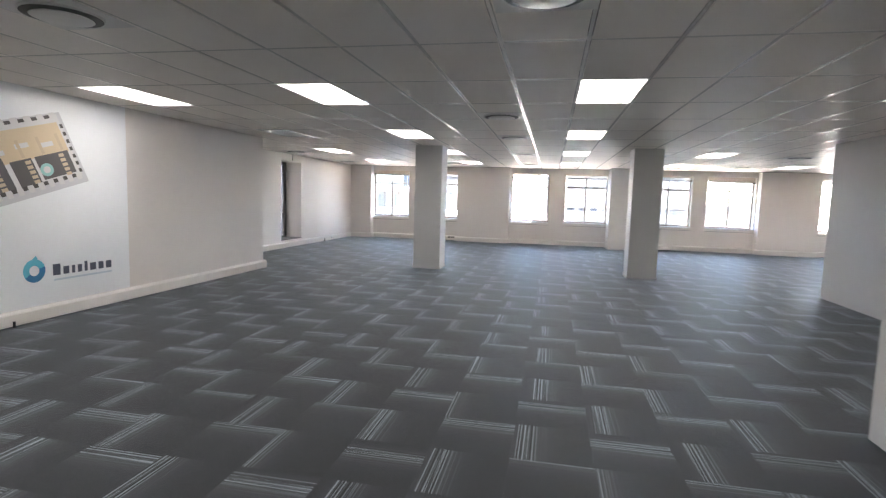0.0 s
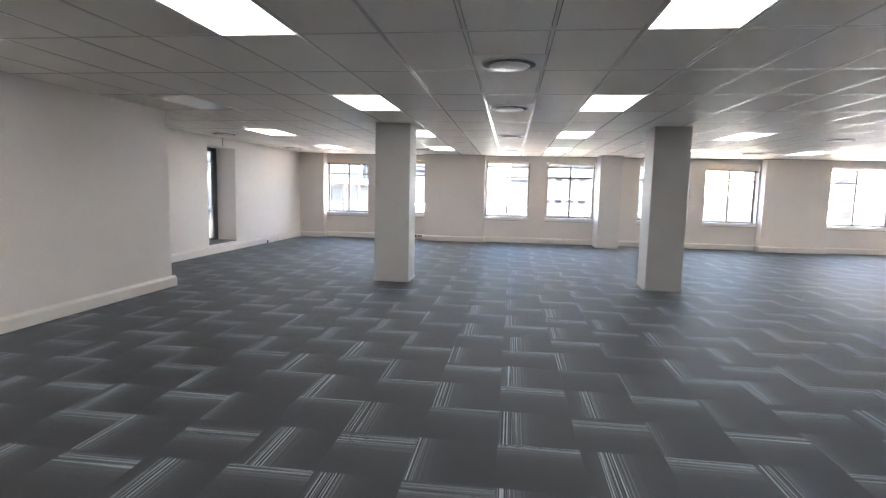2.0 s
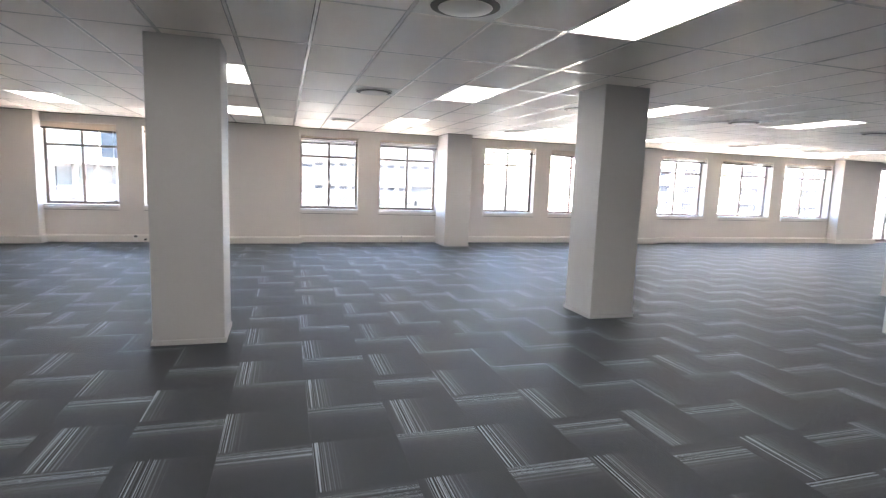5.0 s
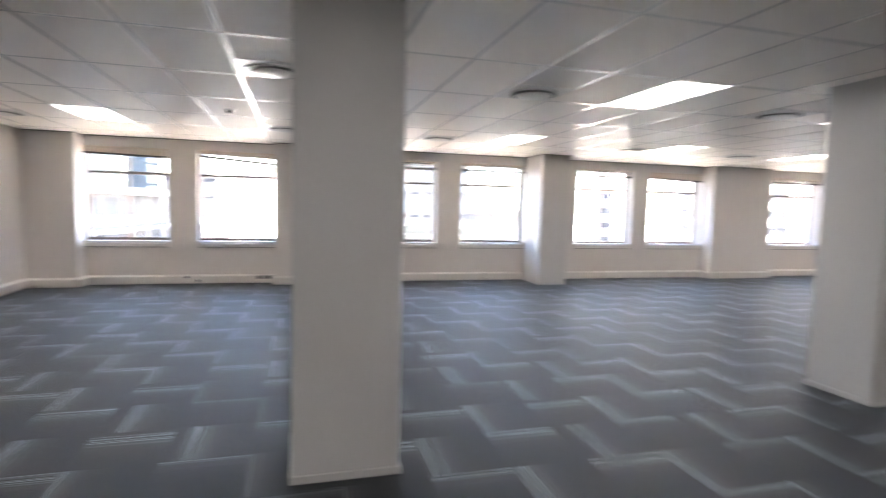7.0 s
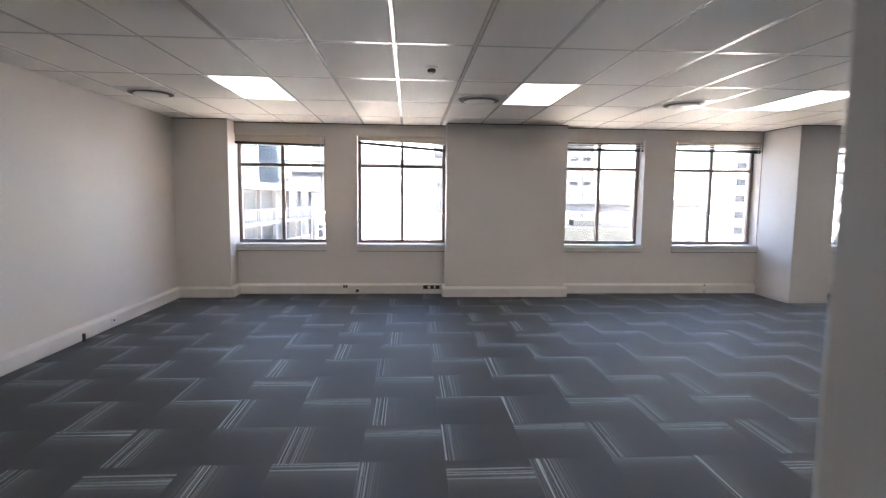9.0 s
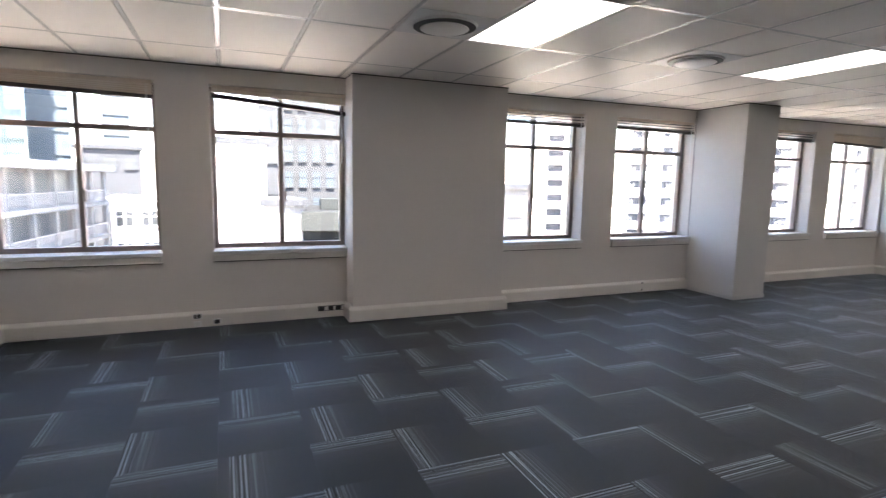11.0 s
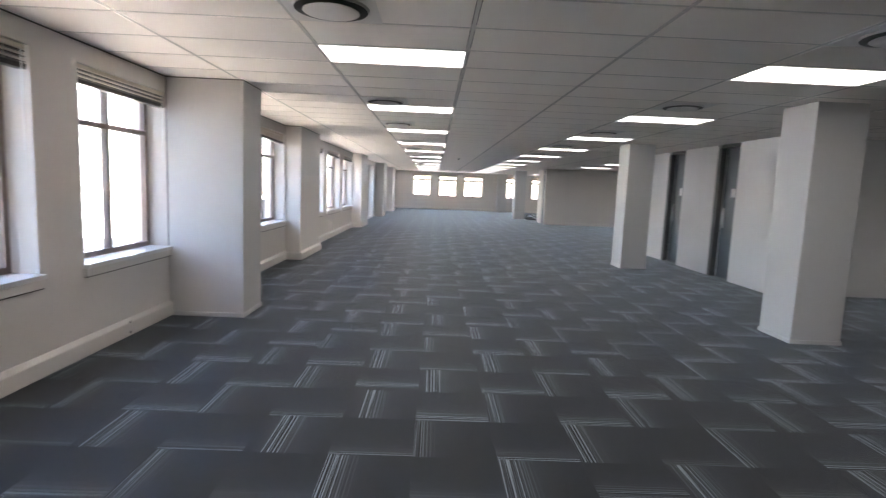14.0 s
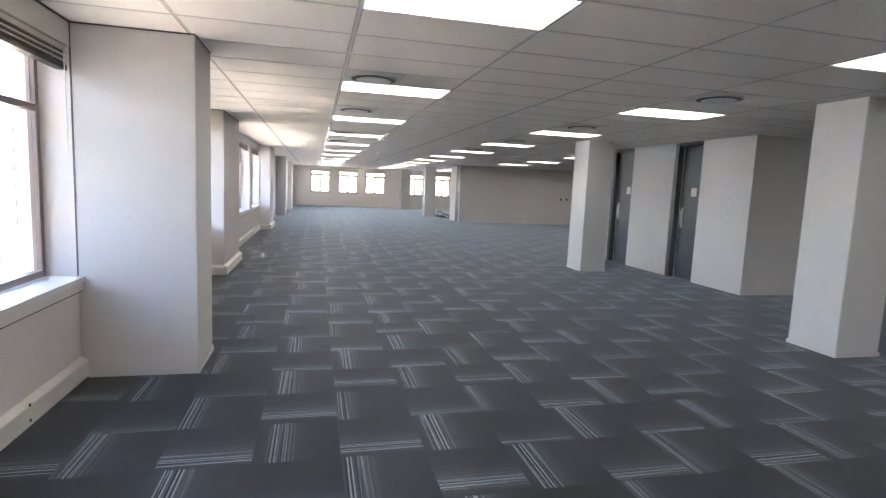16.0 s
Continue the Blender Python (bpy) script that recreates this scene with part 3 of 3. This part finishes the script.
def wall_socket(name, label, x, z, y, modules, plate=None):
    """A trunking outlet on the boxed skirting; modules: (width, dark)."""
    s = thing(name, label, "socket", "skirting outlets", at=(x, y, z))
    wide = sum(m[0] for m in modules) + 0.02
    part("plate", boxes((0, wide, -0.006, 0, -0.03, 0.03), bevel=0.002), plate or WHITE, s)
    at = 0.01
    for wd, dark in modules:
        part("outlet", boxes((at + 0.004, at + wd - 0.004, -0.011, -0.006, -0.022, 0.022), bevel=0.002), BLACK if dark else VENT, s, "black socket insert" if dark else "")
        at += wd
    return s


wall_socket("data_outlet", "row of black and white outlets on the skirting", -3.56, 0.115, WALL_Y - 0.05, [(0.06, 1), (0.05, 0), (0.05, 1), (0.03, 0), (0.06, 1), (0.04, 0), (0.05, 1)], JAMB)
wall_socket("data_outlet", "small outlet with two black inserts on the skirting", -4.835, 0.128, WALL_Y - 0.05, [(0.035, 1), (0.04, 1)])
wall_socket("power_outlet", "small white outlet on the skirting", -4.82, 0.045, WALL_Y - 0.05, [(0.05, 0)])
wall_socket("power_outlet", "small outlet with a black insert on the skirting", -4.64, 0.06, WALL_Y - 0.05, [(0.06, 1)])
for z in (0.145, 0.045):
    so = thing("cable_hole", "small black cable hole in the skirting", "cable hole", "skirting holes", at=(1.09, WALL_Y - 0.05, z))
    part("rim", boxes((-0.011, 0.011, -0.004, 0, -0.010, 0.010), bevel=0.003), BLACK, so)
sc = thing("wall_outlet", "small white outlet on the side wall skirting", "socket", "skirting outlets", at=(WEST + 0.05, 17.45, 0.09))
part("plate", boxes((0, 0.006, -0.04, 0.04, -0.03, 0.03), bevel=0.002), WHITE, sc)
part("outlet", boxes((0.006, 0.01, -0.012, 0.012, -0.012, 0.012)), BLACK, sc)
st = thing("cable_stub", "short black cable stub at the foot of the wall", "cable", at=(WEST + 0.07, 16.85, 0))
part("sheath", boxes((-0.012, 0.012, -0.012, 0.012, 0, 0.09), bevel=0.004), BLACK, st)
ss = thing("cable_stub", "short black cable stub at the foot of the wall", "cable", at=(-5.615, 5.22, 0))
part("sheath", boxes((-0.01, 0.01, -0.01, 0.01, 0, 0.07), bevel=0.004), BLACK, ss)
tr = thing("cable_trunking", "thin grey trunking from ceiling to window niche", "trunking", at=(WEST, 14.74, 0))
part("trunking", boxes((0, 0.015, -0.015, 0.015, 2.47, CEIL), bevel=0.002), STUCCO_GREY, tr)
for y in (6.15, 5.85):
    sw = thing("light_switch", "small dark switch on the partition wall", "switch", "wall switches", at=(21.45, y, 1.25))
    part("plate", boxes((-0.008, 0, -0.04, 0.04, -0.06, 0.06), bevel=0.002), BLACK, sw)


def cable(name, pts, r, label):
    c = bpy.data.curves.new(name, "CURVE")
    c.dimensions, c.bevel_depth, c.bevel_resolution = "3D", r, 2
    s = c.splines.new("BEZIER")
    s.bezier_points.add(len(pts) - 1)
    for bp, p in zip(s.bezier_points, pts):
        bp.co, bp.handle_left_type, bp.handle_right_type = p, "AUTO", "AUTO"
    c.materials.append(BLACK)
    return tagged(new(name, c), label, "cable")


cable("floor_cable", [(25.1, 11.5, 0.03), (24.6, 11.2, 0.03), (24.9, 10.7, 0.05), (25.4, 10.9, 0.12), (25.3, 11.3, 0.28), (25.0, 11.5, 0.2), (24.8, 11.45, 0.03)], 0.028, "loose black cables lying by a column foot")
cable("floor_cable", [(25.9, 11.45, 0.03), (25.5, 11.0, 0.03), (25.0, 11.1, 0.08), (24.8, 11.35, 0.15), (24.5, 11.55, 0.03)], 0.028, "loose black cables lying by a column foot")

# ---- the city outside ----
GZ = -24.0
STUCCO = mat("white_render", (0.78, 0.77, 0.75), 0.7, vary=0.08, scale=0.6, spec=0.08)
# Most facade colours are dimmed so sunlit fronts don't burn out at this exposure.
PALE = mat("dimmed_pale_render", (0.085, 0.085, 0.085), 0.7, vary=0.12, scale=0.6, spec=0.08)
# Matt blue-grey puts the reflected sky into the pane colour.
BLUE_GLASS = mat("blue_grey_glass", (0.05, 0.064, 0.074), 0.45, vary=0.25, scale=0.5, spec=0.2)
STUCCO2 = mat("dimmed_cream_render", (0.045, 0.044, 0.042), 0.7, vary=0.08, scale=0.6, spec=0.08)
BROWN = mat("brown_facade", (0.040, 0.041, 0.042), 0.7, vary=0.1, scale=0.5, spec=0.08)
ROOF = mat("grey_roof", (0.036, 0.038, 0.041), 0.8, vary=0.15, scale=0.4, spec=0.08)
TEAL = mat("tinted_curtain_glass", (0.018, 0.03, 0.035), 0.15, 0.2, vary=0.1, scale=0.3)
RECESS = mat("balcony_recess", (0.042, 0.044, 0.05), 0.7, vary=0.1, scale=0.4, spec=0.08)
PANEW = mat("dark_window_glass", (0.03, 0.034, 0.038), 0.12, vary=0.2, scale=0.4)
# Ground colour raised and warmed so sunlight bounces up onto the ceiling.
GROUND = mat("bounce_ground", (0.82, 0.72, 0.60), 0.85, vary=0.2, scale=0.05)
structure("ground", boxes((-900, 900, -900, 900, GZ - 1, GZ)), GROUND, "city ground far below, coloured bright and warm to bounce light up", "ground")


def facade(ox, oy, deg, w, d, top, material, label, win=None, name="apartment_building", balconies=None, roof=ROOF):
    """A block whose front faces the office: win (columns, storey, width, height, material), balconies: centres along the front."""
    b = thing(name, label, "building", "", at=(ox, oy, GZ))
    b.rotation_euler[2] = radians(deg)
    h = top - GZ
    part("wall", boxes((-w / 2, w / 2, 0, d, 0, h)), material, b)
    part("roof", boxes((-w / 2 - 0.3, w / 2 + 0.3, -0.3, d + 0.3, h, h + 0.5)), roof, b)
    if win:
        cols, st, ww, wh, wm = win
        me = mesh_of(boxes((-ww / 2, ww / 2, -0.02, 0.12, 0, wh)), "window", wm)
        fr = boxes((-ww / 2 - 0.1, ww / 2 + 0.1, -0.16, 0.0, -0.14, 0), (-0.05, 0.05, -0.07, 0.0, 0, wh), (-ww / 2, ww / 2, -0.06, 0.0, wh * 0.62, wh * 0.62 + 0.08), (-ww / 2 - 0.08, -ww / 2, -0.1, 0, 0, wh), (ww / 2, ww / 2 + 0.08, -0.1, 0, 0, wh))
        fme = mesh_of(fr, "window_frame", material)
        for k in range(cols):
            for f in range(int(h // st)):
                z = h - st * (f + 1) + 0.8
                if z + GZ < -14:
                    continue
                o = new("window", me)
                o.parent = b
                o.location = (-w / 2 + w * (k + 0.5) / cols, -0.03, z)
                fo = new("window_frame", fme)
                fo.parent = o
    if balconies:
        slab = mesh_of(boxes((-2.0, 2.0, -1.3, 0, 0, 0.25), (-2.0, 2.0, -1.3, -1.15, 0.25, 1.1)), "balcony", material)
        # Flat grey panel paints the shaded recess behind each balcony.
        rec = mesh_of(boxes((-1.6, 1.6, -0.05, 0.1, 0.25, 2.5)), "window", RECESS)
        for cx in balconies:
            for f in range(int(h // 3.0)):
                z = h - 3.0 * (f + 1)
                if z + GZ < -12:
                    continue
                for me2 in (slab, rec):
                    o = new("balcony" if me2 is slab else "window", me2)
                    o.parent = b
                    o.location = (cx, 0, z)
    return b


def bearing(deg, dist):
    return -4.5 + dist * math.sin(radians(deg)), 13.7 + dist * math.cos(radians(deg))


TOWER = mat("pale_blue_cladding", (0.075, 0.09, 0.10), 0.5, vary=0.12, scale=0.2, spec=0.2)
SLAB = mat("white_concrete", (0.15, 0.15, 0.148), 0.7, vary=0.08, scale=0.5, spec=0.08)


def gallery_building(ox, oy, deg, w, top):
    """A building with open galleries along its front: slabs, columns and railings before a recessed wall."""
    b = thing("gallery_building", "white building with open galleries behind columns and railings", "building", at=(ox, oy, GZ))
    b.rotation_euler[2] = radians(deg)
    h = top - GZ
    part("wall", boxes((-w / 2, w / 2, 1.8, 12, 0, h - 0.6)), SLAB, b)
    part("roof", boxes((-w / 2 - 0.5, w / 2 + 0.5, -0.9, 12.4, h - 0.6, h)), SLAB, b, "broad white roof edge")
    glass = mesh_of(boxes((-1.2, 1.2, 1.72, 1.85, 0.5, 2.5)), "window", BLUE_GLASS)
    post = mesh_of(boxes((-0.17, 0.17, -0.1, 0.24, 0, 2.75), bevel=0.03), "column", SLAB)
    rail = mesh_of(boxes((-1.5, 1.5, -0.06, 0.0, 0.98, 1.05), *[(-1.45 + 0.29 * k, -1.42 + 0.29 * k, -0.05, -0.01, 0, 0.98) for k in range(11)]), "railing", STUCCO_GREY)
    n = int(w // 3.4)
    for f in range(4):
        z = h - 0.6 - 3.1 * (f + 1)
        part("gallery_slab", boxes((-w / 2, w / 2, -0.3, 1.8, z, z + 0.35)), SLAB, b)
        for k in range(n):
            for me, up in ((glass, 0.35), (post, 0.35), (rail, 0.35)):
                o = new(me.name.split(".")[0], me)
                o.parent = b
                o.location = (-w / 2 + w * (k + 0.5) / n + (1.7 if me is post else 0), 0, z + up)
    return b


gallery_building(-17.2, 55, 83, 36, 2.6)
for deg, dist, w, top, m, lab in ((-19.6, 80, 11.5, 38, TEAL, "tall teal glass office tower"), (-13.9, 92, 5.0, 40, TOWER, "pale blue-grey office tower"), (-8.9, 105, 4.2, 44, TOWER, "slim pale blue tower with glass strips")):
    x, y = bearing(deg, dist)
    facade(x, y, -deg, w, 12, top, m, lab, (4 if w < 10 else 6, 3.3, w / (5.2 if w < 10 else 8), 2.5, BLUE_GLASS), "office_tower")
x, y = bearing(-9.6, 84)
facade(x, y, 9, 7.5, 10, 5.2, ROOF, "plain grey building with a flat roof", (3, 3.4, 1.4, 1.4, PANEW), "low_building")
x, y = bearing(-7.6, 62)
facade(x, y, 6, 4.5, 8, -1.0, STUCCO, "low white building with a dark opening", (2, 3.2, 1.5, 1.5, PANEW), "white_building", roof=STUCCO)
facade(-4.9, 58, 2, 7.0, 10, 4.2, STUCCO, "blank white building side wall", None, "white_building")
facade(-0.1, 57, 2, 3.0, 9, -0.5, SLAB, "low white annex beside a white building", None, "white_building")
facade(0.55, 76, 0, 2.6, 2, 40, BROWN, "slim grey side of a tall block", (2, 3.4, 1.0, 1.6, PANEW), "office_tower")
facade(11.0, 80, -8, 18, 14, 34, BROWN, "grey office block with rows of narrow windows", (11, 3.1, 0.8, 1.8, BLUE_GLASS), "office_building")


def terrace_building(ox, oy, deg, w, top, storeys):
    """A low flat-roofed building whose storeys step forward, each with a solid parapet band."""
    b = thing("terrace_building", "low grey-green building with stepped parapet bands", "building", at=(ox, oy, GZ))
    b.rotation_euler[2] = radians(deg)
    h = top - GZ
    for k in range(storeys):
        z = h - 2.6 * k
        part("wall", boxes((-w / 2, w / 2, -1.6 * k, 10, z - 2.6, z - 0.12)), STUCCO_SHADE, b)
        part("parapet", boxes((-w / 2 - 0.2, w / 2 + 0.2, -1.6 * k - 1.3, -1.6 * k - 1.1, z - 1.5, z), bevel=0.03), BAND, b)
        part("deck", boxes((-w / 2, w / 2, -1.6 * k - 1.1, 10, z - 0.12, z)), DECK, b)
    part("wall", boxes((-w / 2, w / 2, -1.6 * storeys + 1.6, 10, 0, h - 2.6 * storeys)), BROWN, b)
    for k in range(3):
        part("roof_box", boxes((-w / 2 + 1.5 + 4 * k, -w / 2 + 3.5 + 4 * k, 2, 4, h, h + 0.9 - 0.2 * k), bevel=0.03), BAND, b)
    return b


# Deck and parapet dimmed against the sun; set-back wall coloured dark as recess shade.
DECK = mat("sun_dimmed_deck", (0.014, 0.0145, 0.0145), 0.8, vary=0.15, scale=0.4, spec=0.08)
STUCCO_SHADE = mat("terrace_wall_shade", (0.016, 0.0165, 0.017), 0.75, vary=0.12, scale=0.5, spec=0.08)
BAND = mat("dimmed_parapet", (0.024, 0.026, 0.0245), 0.75, vary=0.12, scale=0.5, spec=0.08)
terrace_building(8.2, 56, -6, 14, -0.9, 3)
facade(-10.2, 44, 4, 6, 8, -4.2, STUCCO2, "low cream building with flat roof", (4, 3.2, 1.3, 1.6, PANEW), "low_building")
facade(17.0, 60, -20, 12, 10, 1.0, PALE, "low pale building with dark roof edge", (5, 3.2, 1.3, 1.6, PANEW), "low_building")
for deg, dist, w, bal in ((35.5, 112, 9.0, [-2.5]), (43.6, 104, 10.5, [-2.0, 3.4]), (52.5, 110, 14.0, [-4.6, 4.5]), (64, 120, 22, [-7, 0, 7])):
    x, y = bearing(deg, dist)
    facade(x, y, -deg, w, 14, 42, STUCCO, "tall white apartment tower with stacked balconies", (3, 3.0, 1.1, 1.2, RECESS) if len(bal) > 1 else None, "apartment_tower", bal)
# Added block close to the west side, shading the niche reveal from the sky.
facade(-12.5, 12, 90, 42, 5, 38, STUCCO2, "added tall block that keeps sky light off the window niche", (18, 3.2, 1.4, 1.6, PANEW), "white_building")
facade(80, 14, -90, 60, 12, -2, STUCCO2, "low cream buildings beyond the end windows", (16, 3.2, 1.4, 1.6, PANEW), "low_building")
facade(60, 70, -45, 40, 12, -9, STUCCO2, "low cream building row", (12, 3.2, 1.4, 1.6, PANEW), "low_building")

# ---- carpet ----
TX, TY = -0.07, 0.185


def carpet_material():
    """Grey loop pile; u runs across a tile from its striped edge. The woven band is cut at a different place in each tile."""
    m = bpy.data.materials.new("carpet")
    m.use_nodes = True
    nt = m.node_tree
    L, N = nt.links.new, nt.nodes.new
    b = nt.nodes["Principled BSDF"]
    b.inputs["Roughness"].default_value = 0.60
    b.inputs["Specular IOR Level"].default_value = 0.32
    b.inputs["Sheen Weight"].default_value = 0.42
    b.inputs["Sheen Tint"].default_value = (0.85, 0.95, 1.0, 1)
    b.inputs["Sheen Roughness"].default_value = 0.22

    def math_node(op, a, c=None, d=None):
        n = N("ShaderNodeMath")
        n.operation = op
        for k, v in enumerate((a, c, d)):
            if v is None:
                continue
            if isinstance(v, (int, float)):
                n.inputs[k].default_value = v
            else:
                L(v, n.inputs[k])
        return n.outputs[0]

    def ramp_of(fac, stops):
        r = N("ShaderNodeValToRGB")
        for k, (p, c) in enumerate(stops):
            e = r.color_ramp.elements[k] if k < 2 else r.color_ramp.elements.new(p)
            e.position, e.color = p, (c, c, c, 1)
        L(fac, r.inputs[0])
        return r.outputs[0]
    uv = N("ShaderNodeUVMap")
    sep = N("ShaderNodeSeparateXYZ")
    L(uv.outputs[0], sep.inputs[0])
    u, v = sep.outputs[0], sep.outputs[1]
    oi, geo = N("ShaderNodeObjectInfo"), N("ShaderNodeNewGeometry")
    rnd = math_node("FRACT", math_node("ADD", oi.outputs["Random"], geo.outputs["Random Per Island"]))
    rnd2 = math_node("FRACT", math_node("MULTIPLY", rnd, 17.31))
    # across the roll: dark, lightening, the band of lines, fading to dark
    w = math_node("ADD", u, math_node("MULTIPLY_ADD", rnd, 0.44, -0.22))
    p = math_node("DIVIDE", math_node("ADD", w, 0.25), 1.5)
    tone = ramp_of(p, [(0.0, 0.33), (0.08, 0.38), (0.155, 0.52), (0.170, 0.95), (0.31, 0.92), (0.36, 0.68), (0.46, 0.49), (0.60, 0.38), (1.0, 0.31)])
    band = ramp_of(p, [(0.0, 0.0), (0.163, 0.0), (0.168, 1.0), (0.29, 1.0), (0.32, 0.35), (0.38, 0.1), (0.44, 0.0)])
    lines = N("ShaderNodeTexNoise")
    lines.noise_dimensions = "2D"
    lines.inputs["Scale"].default_value, lines.inputs["Detail"].default_value = 1.0, 1.0
    cmb = N("ShaderNodeCombineXYZ")
    L(math_node("MULTIPLY_ADD", w, 44.0, math_node("MULTIPLY", rnd2, 60.0)), cmb.inputs[0])
    L(math_node("MULTIPLY", v, 0.12), cmb.inputs[1])
    L(cmb.outputs[0], lines.inputs["Vector"])
    # thin pale yarns with near-black yarns between them
    pale = ramp_of(lines.outputs["Fac"], [(0.0, 0.0), (0.55, 0.0), (0.585, 1.0), (1.0, 1.0)])
    black = ramp_of(lines.outputs["Fac"], [(0.0, 1.0), (0.46, 1.0), (0.51, 0.0), (1.0, 0.0)])
    BASE, YARN = 0.096, 0.32
    ground = math_node("MULTIPLY", tone, BASE)
    ground = math_node("MULTIPLY", ground, math_node("SUBTRACT", 1.0, math_node("MULTIPLY", math_node("MULTIPLY", black, band), 0.85)))
    value = math_node("MULTIPLY_ADD", math_node("MULTIPLY", pale, band), YARN, ground)
    # pile: fine loops, and a broad worn tone
    n1, n2 = N("ShaderNodeTexNoise"), N("ShaderNodeTexNoise")
    n1.inputs["Scale"].default_value, n1.inputs["Detail"].default_value = 420, 2
    n2.inputs["Scale"].default_value, n2.inputs["Detail"].default_value = 0.7, 4
    L(geo.outputs["Position"], n1.inputs["Vector"])
    L(geo.outputs["Position"], n2.inputs["Vector"])
    wear = math_node("ADD", math_node("MULTIPLY", n1.outputs["Fac"], 0.7), math_node("MULTIPLY", n2.outputs["Fac"], 0.35))
    wear = math_node("ADD", wear, math_node("MULTIPLY_ADD", rnd2, 0.2, 0.35))
    value = math_node("MULTIPLY", value, wear)
    tint = N("ShaderNodeMix")
    tint.data_type, tint.blend_type = "RGBA", "MULTIPLY"
    tint.inputs["Factor"].default_value = 1.0
    tint.inputs["A"].default_value = (0.87, 0.99, 1.09, 1)
    L(value, tint.inputs["B"])
    L(tint.outputs["Result"], b.inputs["Base Color"])
    bp = N("ShaderNodeBump")
    bp.inputs["Strength"].default_value, bp.inputs["Distance"].default_value = 0.4, 0.003
    L(n1.outputs["Fac"], bp.inputs["Height"])
    L(bp.outputs[0], b.inputs["Normal"])
    return m


CARPET = carpet_material()
BACKING = mat("carpet_adhesive", (0.03, 0.03, 0.032), 0.8, vary=0.2)
floor = structure("floor", boxes((WEST - 0.4, EAST + 0.35, SOUTH - 0.3, OUT_Y, -0.3, -0.008)), BACKING, "office floor of square grey carpet tiles with striped edges", "floor")


def tile_outline(turned):
    """Corners of one tile with the joint side, and its texture corners: stripes along y at the west edge, or along x at the north edge."""
    g = 0.0002
    pts = [(g, g), (0.5 - g, g), (0.5 - g, 0.5 - g), (g, 0.5 - g)]
    uvs = [((0.5 - y) / 0.5, x / 0.5) if turned else (x / 0.5, y / 0.5) for x, y in pts]
    return pts, uvs


def tile_mesh(name, spots):
    """One mesh of tiles at spots of (x, y, turned)."""
    verts, faces, uvl = [], [], []
    for x, y, turned in spots:
        pts, uvs = tile_outline(turned)
        k = len(verts)
        verts += [(x + a, y + b, 0.0) for a, b in pts] + [(x + a, y + b, -0.0078) for a, b in pts]
        quads = [((0, 1, 2, 3), (0, 1, 2, 3))] + [((q, q + 4, (q + 1) % 4 + 4, (q + 1) % 4), (q, q, (q + 1) % 4, (q + 1) % 4)) for q in range(4)]
        for f, w in quads:
            faces.append([k + a for a in f])
            uvl += [uvs[a] for a in w]
    me = bpy.data.meshes.new(name)
    me.from_pydata(verts, [], faces)
    layer = me.uv_layers.new(name="UVMap")
    layer.data.foreach_set("uv", [c for p in uvl for c in p])
    me.materials.append(CARPET)
    me.update()
    return me


near, rest = [], []
for i in range(-15, 69):
    for j in range(-9, 39):
        x, y = TX + 0.5 * i, TY + 0.5 * j
        if solid(x + 0.25, y + 0.25) and solid(x, y) and solid(x + 0.5, y + 0.5):
            continue
        turned = (i + j) % 2 == 0
        # the strip that the walk follows, and the turn at its end
        on_strip = (-3.1 < x < 1.0 and 2.6 < y < 10.2) or (-5.1 < x < 0.5 and 10.2 <= y < 18.2)
        (near if on_strip else rest).append((x, y, turned))

far_tiles = new("carpet_tiles", tile_mesh("carpet_tiles", rest))
far_tiles.parent = floor
tagged(far_tiles, "", "", "", "stuff")
shared = {k: tile_mesh("carpet_tile", [(0, 0, k)]) for k in (False, True)}
for x, y, k in near:
    ob = new("carpet_tile", shared[k])
    ob.parent = floor
    ob.location = (x, y, 0)
